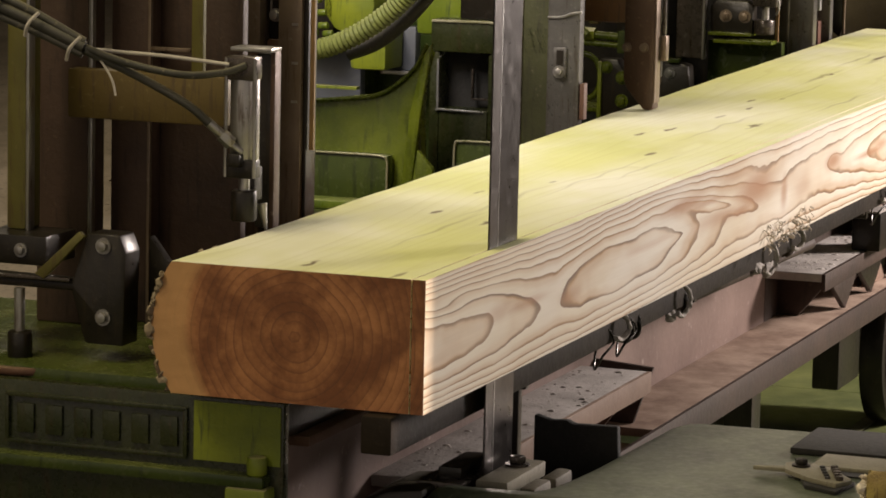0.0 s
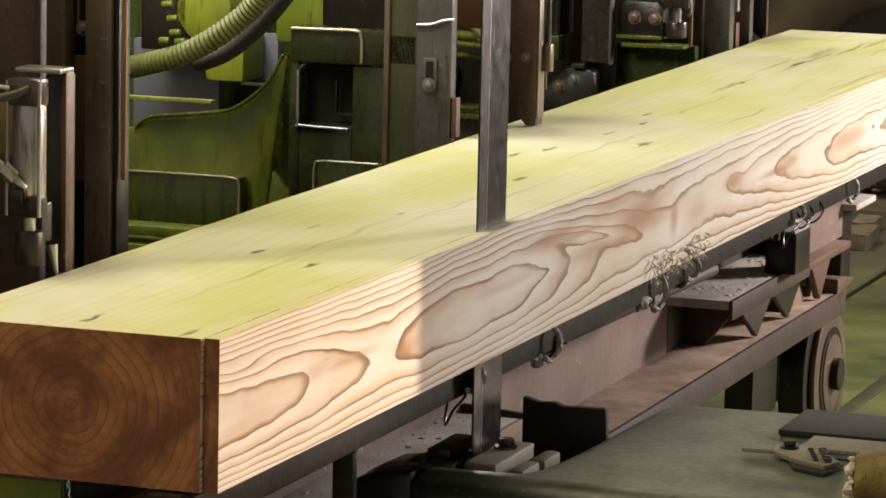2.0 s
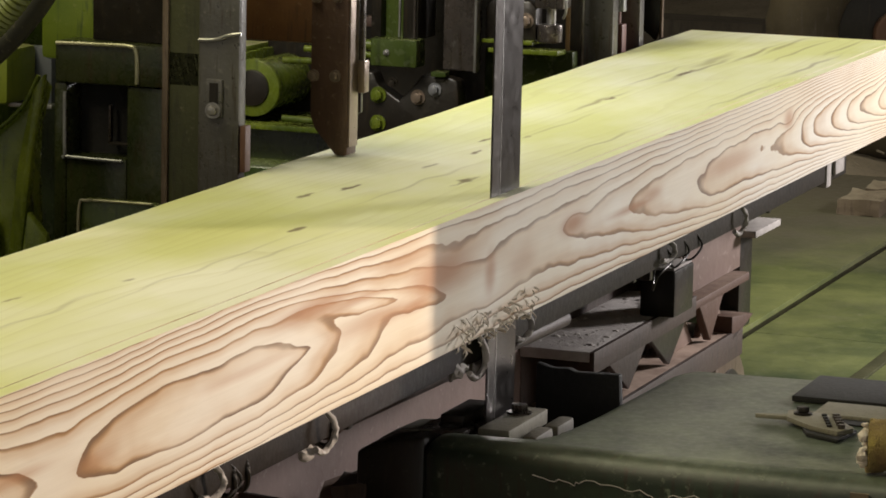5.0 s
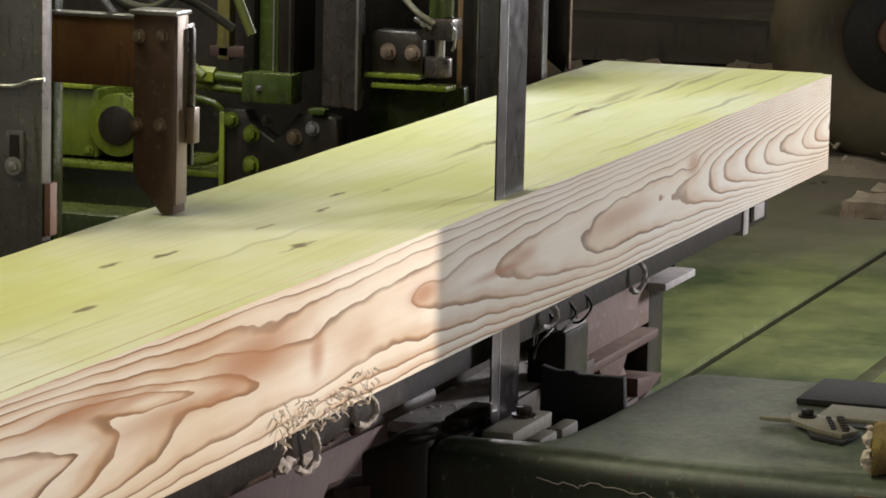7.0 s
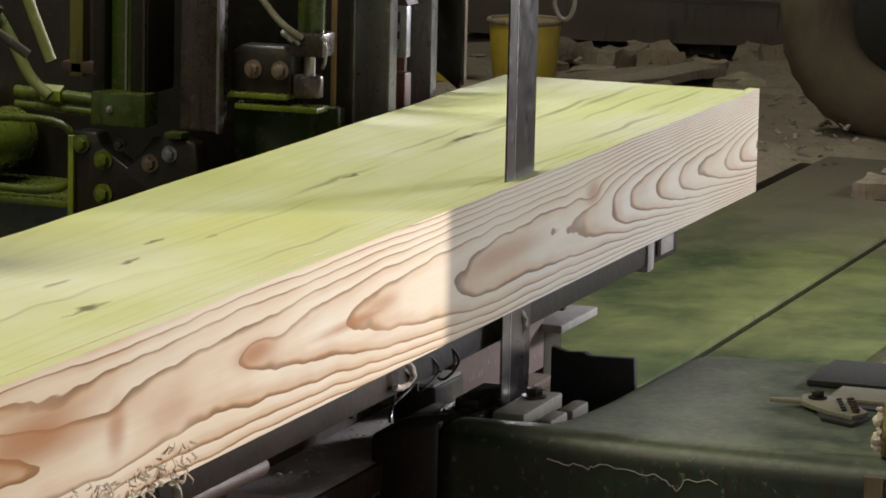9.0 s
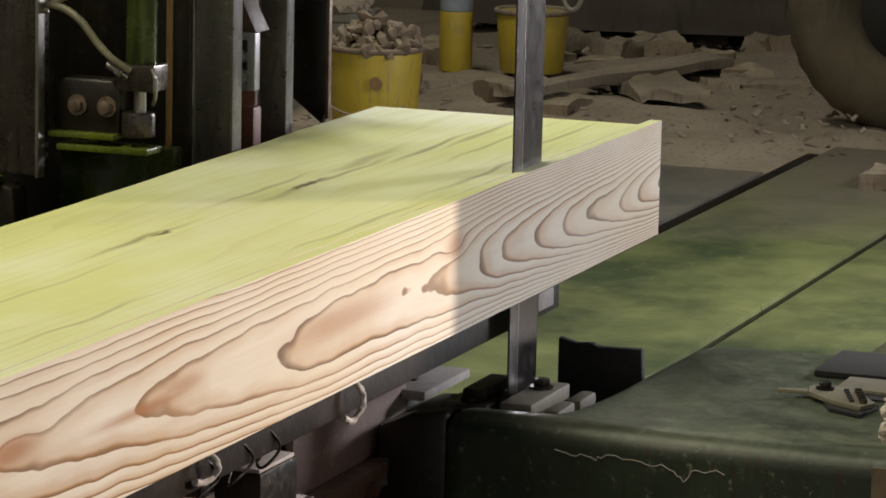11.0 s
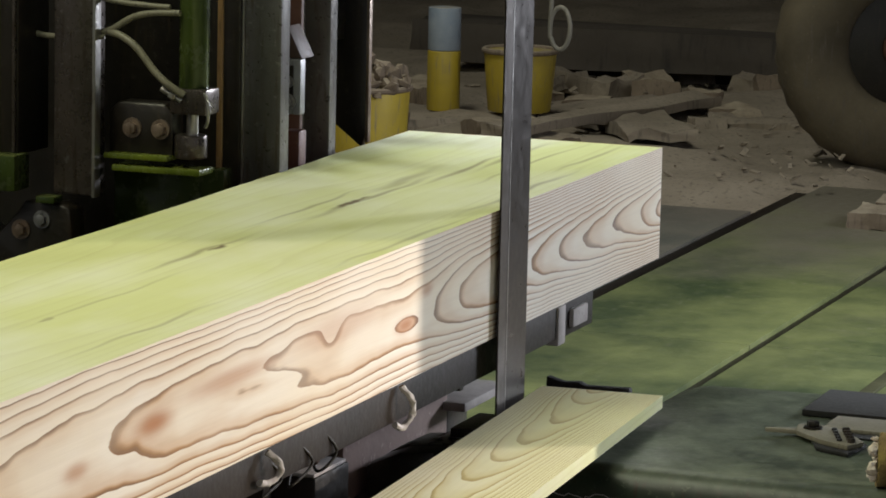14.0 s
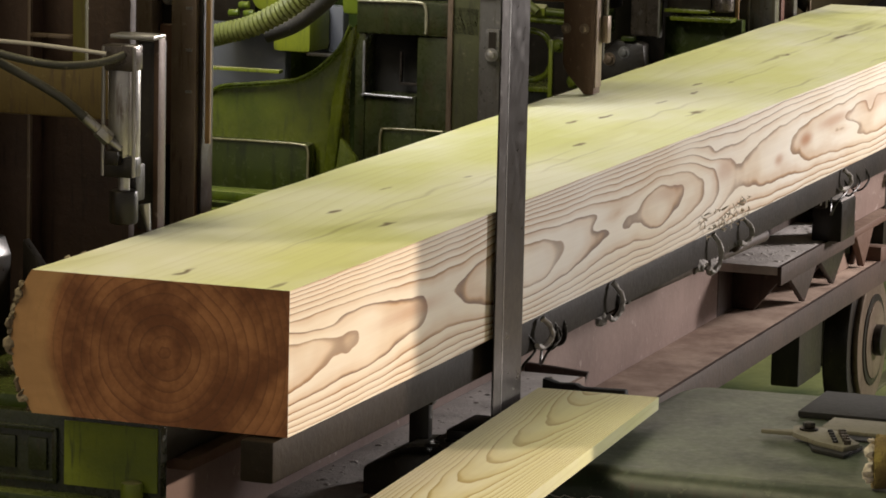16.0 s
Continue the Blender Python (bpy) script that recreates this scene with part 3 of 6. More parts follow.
def build_beam():
    s = Sheet()

    def width(x, z=0.0):
        edge = W_NEAR + (W_FAR - W_NEAR) * x / LONG
        wane = 0.022 * math.exp(-(x / 0.8) ** 2) + 0.008
        return edge + wane * (1 - (z / HALF) ** 2) + 0.004 * noise.noise(Vector((x * 5, z * 30, 1)))

    def sag(x):
        return 0.0006 * noise.noise(Vector((x * 3, 0, 8)))
    s.patch(640, 40, lambda a, b: (a * LONG, 0.0, -HALF + 2 * HALF * b + sag(a * LONG) * b), BEAM_RINGS,
            lambda x, y, z: spot(CUT_KNOTS, x, z), 0)
    s.patch(900, 150, lambda a, b: (a * LONG, width(a * LONG, HALF) * b, HALF + sag(a * LONG)), lambda x, y, z: top_ring(x, y),
            lambda x, y, z: max(spot(TOP_KNOTS, x + 0.02 * noise.noise(Vector((x * 30, y * 90, 4))), y + 0.006 * noise.noise(Vector((x * 40, y * 60, 1))), 2.5),
                                0.72 * spot(TOP_STREAKS, x, y + 0.012 * noise.noise(Vector((x * 9, y * 20, 6))))), 1)
    s.patch(120, 10, lambda a, b: (a * LONG, width(a * LONG, HALF - 2 * HALF * b), HALF - 2 * HALF * b), lambda x, y, z: x * 3 + z * 30, none, 3)
    s.patch(60, 4, lambda a, b: (a * LONG, width(a * LONG, HALF) * (1 - b), -HALF), lambda x, y, z: top_ring(x, y, 3), none, 0)
    for x, flip in ((0.0, False), (LONG, True)):
        s.patch(40, 24, lambda a, b: (x + 0.0012 * noise.noise(Vector((a * 30, b * 18, x))), width(x, -HALF + 2 * HALF * b) * a, -HALF + 2 * HALF * b),
                lambda q, y, z: end_ring(y, z), lambda q, y, z: sap(y, z), 2, not flip)
    ob = s.build("timber_beam", [WOOD_FACE, WOOD_TOP, WOOD_END, WOOD_SAP])
    return tagged(ob, "squared softwood timber with pale knotty sawn faces and dark red-brown end grain", "timber beam")


def build_slab():
    s = Sheet()
    y0, y1 = -SLAB, -0.0022
    s.patch(640, 40, lambda a, b: (a * LONG, y0, -HALF + 2 * HALF * b), SLAB_RINGS,
            lambda x, y, z: spot(FACE_KNOTS, x, z), 0)
    s.patch(640, 40, lambda a, b: (a * LONG, y1, -HALF + 2 * HALF * b), BEAM_RINGS,
            lambda x, y, z: spot(CUT_KNOTS, x, z), 3, True)
    s.patch(560, 4, lambda a, b: (a * LONG, y0 + (y1 - y0) * b, HALF), lambda x, y, z: top_ring(x, y), none, 1)
    s.patch(60, 2, lambda a, b: (a * LONG, y1 + (y0 - y1) * b, -HALF), lambda x, y, z: top_ring(x, y), none, 0)
    for x, flip in ((0.0, False), (LONG, True)):
        s.patch(4, 20, lambda a, b: (x, y0 + (y1 - y0) * a, -HALF + 2 * HALF * b), lambda q, y, z: end_ring(y, z), none, 2, not flip)
    ob = s.build("sawn_slab", [WOOD_FACE, WOOD_TOP, WOOD_END, WOOD_INNER])
    return tagged(ob, "thin pale board sawn off the timber, with strong brown flame grain", "board")


def splinters(parent, x0, x1, y, z, count, seed, size=0.03):
    rnd = random.Random(seed)
    bm = bmesh.new()
    for _ in range(count):
        c = Vector((rnd.uniform(x0, x1), y - rnd.uniform(0, 0.008), z + rnd.uniform(-0.012, 0.030)))
        d = Vector((rnd.uniform(-1, 1), rnd.uniform(-0.35, 0.1), rnd.uniform(-1, 0.5))).normalized()
        ln, w = rnd.uniform(0.3, 1.0) * size, rnd.uniform(0.0008, 0.0022)
        sd = d.cross(Vector((0.2, 1, 0.1))).normalized() * w
        th = Vector((0, -0.0012, 0))
        mid = c + d * ln * 0.5 + Vector((0, -rnd.uniform(0, 0.006), 0))
        vs = [bm.verts.new(p) for p in (c - sd, c + sd, mid + sd, mid - sd, c + d * ln, c - sd + th, c + sd + th, mid + sd + th, mid - sd + th)]
        a, b, e, f, tip, a2, b2, e2, f2 = vs
        for q in ((a2, b2, e2, f2), (b, a, f, e), (a, a2, f2, f), (b2, b, e, e2), (f2, e2, tip), (e, f, tip), (f, f2, tip), (e2, e, tip)):
            bm.faces.new(q)
    ob = part("splinters", bm, CHIPS, parent, "torn pale wood splinters", smooth=False)
    return tagged(ob, kind="stuff")


BEAM = build_beam()
BOARD = build_slab()
splinters(BOARD, 1.74, 2.06, -SLAB, -0.080, 85, 5, 0.020)
splinters(BEAM, 1.80, 2.10, 0.0, -0.082, 50, 6, 0.018)


def bark_edge():
    """Ragged bark and bast left on the waney edge of the near end."""
    rnd = random.Random(12)
    bm = bmesh.new()
    for _ in range(170):
        z = rnd.uniform(-0.085, 0.085)
        y = W_NEAR + 0.030 * (1 - (z / HALF) ** 2) + 0.002
        c = Vector((rnd.uniform(0.0, 0.5) ** 2, y, z))
        m = Matrix.Translation(c) @ Euler((rnd.uniform(-1, 1), rnd.uniform(-1, 1), rnd.uniform(-1, 1))).to_matrix().to_4x4()
        bmesh.ops.create_icosphere(bm, subdivisions=1, radius=1, matrix=m @ Matrix.Diagonal((rnd.uniform(0.004, 0.012), rnd.uniform(0.001, 0.005), rnd.uniform(0.003, 0.010), 1)))
    tagged(part("bark", bm, OLD_WOOD, BEAM, "ragged bark along the waney edge", smooth=False), kind="stuff")


bark_edge()
# ---------------------------------------------------------------- the log carriage
CARRIAGE = empty("log_carriage", "rusty brown steel log carriage on wheels, dusted with sawdust", "log carriage")


def carriage_wheel(x, y):
    z = 0.186
    hub = part("wheel", cy((x, y - 0.03, z), (x, y + 0.03, z), 0.182, 56, bev=0.008), BLACK, CARRIAGE, "dark cast wheel with worn rim")
    part("rim", cy((x, y - 0.045, z), (x, y - 0.03, z), 0.146, 48, bev=0.005), STEEL_BROWN, hub, "dusty brown wheel disc")
    part("groove", cy((x, y - 0.048, z), (x, y - 0.044, z), 0.104, 44, bev=0.001), BLACK, hub)
    part("disc", cy((x, y - 0.051, z), (x, y - 0.047, z), 0.088, 40, bev=0.001), STEEL_BROWN, hub)
    part("cap", cy((x, y - 0.07, z), (x, y - 0.05, z), 0.036, 20, bev=0.004), BLACK, hub, "greasy axle cap")


def build_chassis():
    c = CARRIAGE
    # same beam in two tones: the far stretch has its shade in the colour
    part("side_beam", bx(2.86, 3.80, 0.261, 0.279, 0.344, 0.62, 0.003), BROWN_DARK, c, "far stretch of the side beam, darkened in colour for shade")
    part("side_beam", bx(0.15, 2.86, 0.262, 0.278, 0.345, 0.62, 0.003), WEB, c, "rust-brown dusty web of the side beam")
    part("top_flange", bx(0.15, 3.95, 0.20, 0.34, 0.62, 0.635, 0.003), RUST, c)
    part("bottom_flange", bx(1.62, 3.80, 0.135, 0.262, 0.372, 0.388, 0.003), MAUVE, c, "dusty bottom flange")
    part("bottom_flange", bx(0.15, 1.62, 0.135, 0.262, 0.345, 0.36, 0.003), MAUVE, c, "dusty bottom flange")
    part("flange_lip", bx(0.15, 3.80, 0.128, 0.137, 0.335, 0.388, 0.002), BROWN_DARK, c, "rusty flange lip")
    part("rear_beam", bx(0.15, 4.3, 1.25, 1.36, 0.30, 0.447, 0.004), RUST, c)
    for x in (0.1, 1.2, 2.3, 3.3):
        part("cross_beam", bx(x - 0.05, x + 0.05, 0.279, 1.25, 0.35, 0.445, 0.004), RUST, c)
    # bar under the timber and its struts
    part("skid_bar", bx(-0.02, 3.96, 0.016, 0.060, 0.655, 0.707, 0.004), SKID, c, "dark greasy bar under the timber")
    part("skid_end", bx(3.985, 4.147, 0.020, 0.060, 0.650, 0.707, 0.004), SKID, c, "short end piece of the greasy bar")
    part("skid_clip", bx(3.955, 3.99, 0.012, 0.055, 0.645, 0.705, 0.004), PALE_STEEL, c, "pale dusty clip between the bars")
    part("skid_pad", bx(4.03, 4.10, 0.013, 0.021, 0.662, 0.690, 0.003), PALE_STEEL, c, "pale dusty pad")
    part("skid_bar", bx(0.1, 4.05, 0.22, 0.29, 0.636, 0.707, 0.004), BLACK, c)
    for x in (0.55, 1.45, 2.0, 2.7, 3.55):
        part("strut_arm", bx(x - 0.008, x + 0.008, 0.018, 0.262, 0.650, 0.684, 0.003), BLACK, c, "dark strut")
    # dusty shelves with their gussets
    for x0, x1 in ((0.55, 1.58), (2.85, 3.47)):
        part("shelf", bx(x0, x1, 0.138, 0.262, 0.482, 0.50, 0.003), PALE_STEEL, c, "flat steel shelf under pale grey dust")
        # lip and gussets of the far shelf are coloured darker for shade
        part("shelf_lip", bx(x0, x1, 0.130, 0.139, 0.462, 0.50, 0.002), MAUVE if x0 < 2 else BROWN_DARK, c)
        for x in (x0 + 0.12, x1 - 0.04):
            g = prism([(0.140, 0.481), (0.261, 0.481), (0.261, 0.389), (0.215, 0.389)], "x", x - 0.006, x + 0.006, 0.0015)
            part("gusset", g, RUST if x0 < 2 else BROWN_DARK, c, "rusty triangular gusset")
        rnd = random.Random(int(x0 * 100))
        bm = bmesh.new()
        for _ in range(150):
            p = Vector((rnd.uniform(x0 + 0.01, x1 - 0.01), rnd.uniform(0.142, 0.258), 0.5005))
            q = rnd.uniform(0.0015, 0.004) if rnd.random() < 0.8 else rnd.uniform(0.006, 0.014)
            bmesh.ops.create_cone(bm, cap_ends=True, segments=5, radius1=q, radius2=q * 0.2, depth=q * 0.3, matrix=Matrix.Translation(p) @ Matrix.Rotation(rnd.random() * 3, 4, "Z"))
        tagged(part("sawdust", bm, PALE, c, "crumbs of pale sawdust", smooth=False), kind="stuff")
    part("gusset", prism([(0.150, 0.492), (0.261, 0.50), (0.261, 0.389), (0.185, 0.389)], "x", 1.655, 1.667, 0.0015), BROWN_DARK, c, "dark upright gusset")
    for x in (1.07, 1.11, 1.38):  # coils of a slack chain
        ring = [(x + 0.006 * math.sin(a), 0.03 + 0.016 * math.cos(a * math.tau / 10), 0.662 + 0.022 * math.sin(a * math.tau / 10)) for a in range(11)]
        part("chain_ring", tube(ring, 0.004, 8, steps=3), BLACK, c, "dark steel chain ring")
    # zigzag bracing beyond the shelf
    for i, x in enumerate((3.51, 3.62, 3.73)):
        o = [(x - 0.085, 0.47), (x + 0.085, 0.47), (x, 0.389)] if i % 2 else [(x - 0.085, 0.389), (x + 0.085, 0.389), (x, 0.47)]
        part("brace", prism(o, "y", 0.142 if i % 2 else 0.17, 0.158 if i % 2 else 0.186, 0.003), RUST if i % 2 else MAUVE, c, "rusty triangular brace plate")
    # brace plates below the far shelf, also darkened for the shade there
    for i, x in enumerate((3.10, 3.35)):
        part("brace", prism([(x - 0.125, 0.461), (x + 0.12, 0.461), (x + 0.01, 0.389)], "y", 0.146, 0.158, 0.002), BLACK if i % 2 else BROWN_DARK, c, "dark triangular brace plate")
    part("ledge", bx(3.47, 3.86, 0.135, 0.262, 0.47, 0.486, 0.003), RUST, c)
    part("web_plate", bx(3.48, 3.90, 0.165, 0.178, 0.487, 0.60, 0.003), WEB, c, "mauve steel plate flecked with pale dust")
    part("end_tip", prism([(3.72, 0.42), (3.88, 0.402), (3.72, 0.37)], "y", 0.128, 0.20, 0.003), RUST, c)
    part("axle_arm", bx(3.60, 4.0, 0.252, 0.30, 0.30, 0.40, 0.004), BLACK, c)
    part("end_shelf", bx(3.88, 4.07, 0.13, 0.225, 0.548, 0.562, 0.003), PALE_STEEL, c, "small dusty end shelf")
    part("end_post", bx(3.90, 3.99, 0.165, 0.24, 0.36, 0.548, 0.004), BLACK, c, "black post below the end shelf")
    carriage_wheel(3.86, 0.215)
    carriage_wheel(0.35, 0.255)
    part("axle_box", bx(3.82, 4.02, 0.252, 0.33, 0.12, 0.345, 0.006), BLACK, c, "dark axle box")
    part("axle_box", bx(0.25, 0.45, 0.29, 0.38, 0.12, 0.345, 0.006), BLACK, c)
    part("drop_arm", bx(2.55, 2.62, 0.20, 0.26, 0.16, 0.345, 0.004), BLACK, c)
    part("drop_arm", bx(3.30, 3.50, 0.20, 0.262, 0.17, 0.345, 0.006), BLACK, c)
    # pale dusty hooks under the timber, thick with clinging sawdust
    rnd = random.Random(4)
    for x, k in ((0.98, 0.6), (1.33, 0.8), (1.90, 0.9), (2.10, 0.6), (2.84, 0.5), (3.29, 0.75)):
        bm = tube([(x, 0.010, 0.703), (x + 0.010, -0.002, 0.70 - 0.022 * k), (x + 0.016, 0.0, 0.70 - 0.05 * k), (x - 0.002, 0.006, 0.70 - 0.068 * k), (x - 0.026, 0.008, 0.70 - 0.058 * k)],
                  0.0042, 9)
        for v in bm.verts:
            v.co += 0.0022 * noise.noise_vector(v.co * 160)
        part("hook", bm, PALE, c, "pale dusty hook below the timber")
    for x, y, z, w in ((0.62, 0.05, 0.655, 0.016), (1.30, 0.02, 0.648, 0.010), (1.62, 0.04, 0.662, 0.014), (1.86, 0.02, 0.655, 0.014), (1.94, 0.02, 0.642, 0.016), (2.04, 0.03, 0.668, 0.016), (2.13, 0.03, 0.655, 0.014),
                       (3.06, 0.05, 0.655, 0.016)):
        bm = bmesh.new()
        bmesh.ops.create_icosphere(bm, subdivisions=3, radius=1, matrix=Matrix.Translation((x, y, z)) @ Matrix.Diagonal((w * 1.7, w * 0.8, w, 1)))
        for v in bm.verts:
            v.co += 0.7 * w * noise.noise_vector(v.co * 55) + 0.25 * w * noise.noise_vector(v.co * 150)
        tagged(part("sawdust_clump", bm, PALE if rnd.random() < 0.6 else BROWN_DARK, c, "clump of damp sawdust caught below the timber"), kind="stuff")
    # blocks, roller ends and a pipe between the skid bar and the web
    for x0, x1, y0, y1, z0, z1, m in ((3.22, 3.34, 0.10, 0.165, 0.50, 0.585, BLACK), (2.10, 2.22, 0.05, 0.10, 0.63, 0.684, BROWN_DARK), (0.86, 0.94, 0.05, 0.10, 0.64, 0.684, BLACK)):
        part("bolster", bx(x0, x1, y0, y1, z0, z1, 0.006), m, c, "greasy dark bolster block")
        part("dust_cap", bx(x0 + 0.004, x1 - 0.004, y0 + 0.004, y1 - 0.004, z1 - 0.002, z1 + 0.004, 0.002), PALE_STEEL, c, "cap of pale dust")
    for x in (0.72, 3.02):
        part("strut", bx(x - 0.009, x + 0.009, 0.085, 0.115, 0.40 if x < 1 else 0.60, 0.684, 0.003), BLACK, c, "dark upright strut")
    for x, y, z in ((1.46, 0.06, 0.655), (2.16, 0.06, 0.655), (2.76, 0.07, 0.655)):
        roll = part("roller", cy((x, y, z), (x + 0.07, y + 0.01, z), 0.026, 24, bev=0.004), BROWN_DARK, c, "greasy roller end")
        part("roller_eye", cy((x - 0.006, y, z), (x + 0.002, y, z), 0.010, 14, bev=0.001), BLACK, roll)
    part("pipe", cy((1.45, 0.105, 0.622), (2.60, 0.105, 0.600), 0.013, 18, bev=0.002), BROWN_DARK, c, "dark round pipe")
    for x in (0.93, 1.05, 2.86, 2.96, 3.04):
        w = [(x, 0.02, 0.69), (x + 0.03, 0.012, 0.66), (x - 0.01 + rnd.uniform(-0.02, 0.02), 0.02, 0.64), (x + 0.05, 0.05, 0.62 + rnd.uniform(-0.02, 0.02)), (x + 0.10, 0.06, 0.66)]
        part("wire", tube(w, 0.002, 8), BLACK, c, "slack black wire")


WEB = worn("mauve_web_steel", (0.145, 0.090, 0.074), (0.23, 0.155, 0.132), None, 0.6, 0.1, 3, (0.55, 0.48, 0.44), 0.55, 0.25, (0.4, 0.33, 0.29))
SKID = worn("greasy_brown_black_steel", (0.010, 0.007, 0.0055), (0.024, 0.017, 0.012), None, 0.5, 0.0, 6, (0.06, 0.045, 0.035), 0.4, 0.2, spec=0.15)
BROWN_DARK = worn("dark_and_shaded_brown_steel", (0.030, 0.015, 0.010), (0.062, 0.034, 0.024), (0.02, 0.011, 0.008), 0.55, 0.1, 5, (0.14, 0.09, 0.06), 0.35, 0.25)
MATT_BLACK = worn("matt_black_rubber_and_shade", (0.008, 0.008, 0.008), (0.014, 0.013, 0.012), None, 0.8, 0.0, 8, (0.05, 0.05, 0.045), 0.3, 0.3)
STEEL_BROWN = worn("brown_oiled_steel", (0.15, 0.11, 0.08), (0.25, 0.19, 0.145), (0.09, 0.06, 0.04), 0.32, 0.55, 6, (0.38, 0.34, 0.30), 0.3, 0.15)
OLIVE = worn("olive_brown_paint", (0.085, 0.075, 0.018), (0.13, 0.115, 0.028), (0.07, 0.04, 0.02), 0.45, 0.1, 6, (0.25, 0.22, 0.1), 0.3, 0.15)
PALE_STEEL = worn("dust_covered_steel", (0.33, 0.30, 0.285), (0.60, 0.56, 0.54), None, 0.8, 0.0, 8, (0.16, 0.13, 0.13), 0.5, 0.4)
build_chassis()


def face(name, parent, x, depth, y0, y1, z0, z1, mat, label="", bev=0.004):
    """A plate or block whose face looks back along the carriage."""
    return part(name, bx(x, x + depth, y0, y1, z0, z1, bev), mat, parent, label)


def base_block(parent, x, length, plate=False):
    """Cast slide that carries a knee: a long box across the carriage."""
    part("slide", bx(x, x + length, 0.30, 1.25, 0.447, 0.60, 0.012), GREEN_DARK, parent, "dark green cast slide")
    part("slide_way", bx(x + 0.04, x + length - 0.04, 0.31, 1.2, 0.60, 0.70, 0.01), GREEN_DARK, parent)
    if plate:
        face("front_wall", parent, x - 0.02, 0.02, 0.212, 0.95, 0.46, 0.692, GREEN_BLACK, "dark cast front with a raised border")
        face("lime_patch", parent, x - 0.023, 0.0035, 0.216, 0.345, 0.603, 0.686, LIME, "yellow-green painted patch", 0)
        for z in (0.606, 0.672):
            face("border", parent, x - 0.027, 0.008, 0.355, 0.632, z - 0.003, z + 0.003, GREEN_BLACK, "", 0.001)
        for y in (0.357, 0.63):
            face("border", parent, x - 0.027, 0.008, y - 0.003, y + 0.003, 0.606, 0.672, GREEN_BLACK, "", 0.001)
        for k in range(6):  # raised lettering, kept as plain bars
            y = 0.602 - k * 0.044
            face("raised_bar", parent, x - 0.025, 0.006, y - 0.013, y + 0.013, 0.618, 0.66, GREEN_BLACK, "", 0.002)
        face("foot_ledge", parent, x - 0.05, 0.05, 0.23, 0.95, 0.575, 0.592, GREEN_DARK)
        part("lug", cy((x - 0.035, 0.245, 0.592), (x - 0.035, 0.245, 0.618), 0.014, 16, bev=0.003), LIME, parent, "yellow-green lug")
        face("lug_block", parent, x - 0.055, 0.05, 0.225, 0.285, 0.50, 0.575, LIME, "", 0.005)


def fitting(parent, a, b, r=0.007):
    a, b = Vector(a), Vector(b)
    bm = cy(a, a.lerp(b, 0.5), r, 12, bev=0.001)
    cy(a.lerp(b, 0.42), a.lerp(b, 0.72), r * 1.45, 6, bm, bev=0.001)
    cy(a.lerp(b, 0.7), b, r * 0.8, 12, bm, bev=0.001)
    return part("hose_fitting", bm, STEEL_BRIGHT, parent, "bright hose fitting")


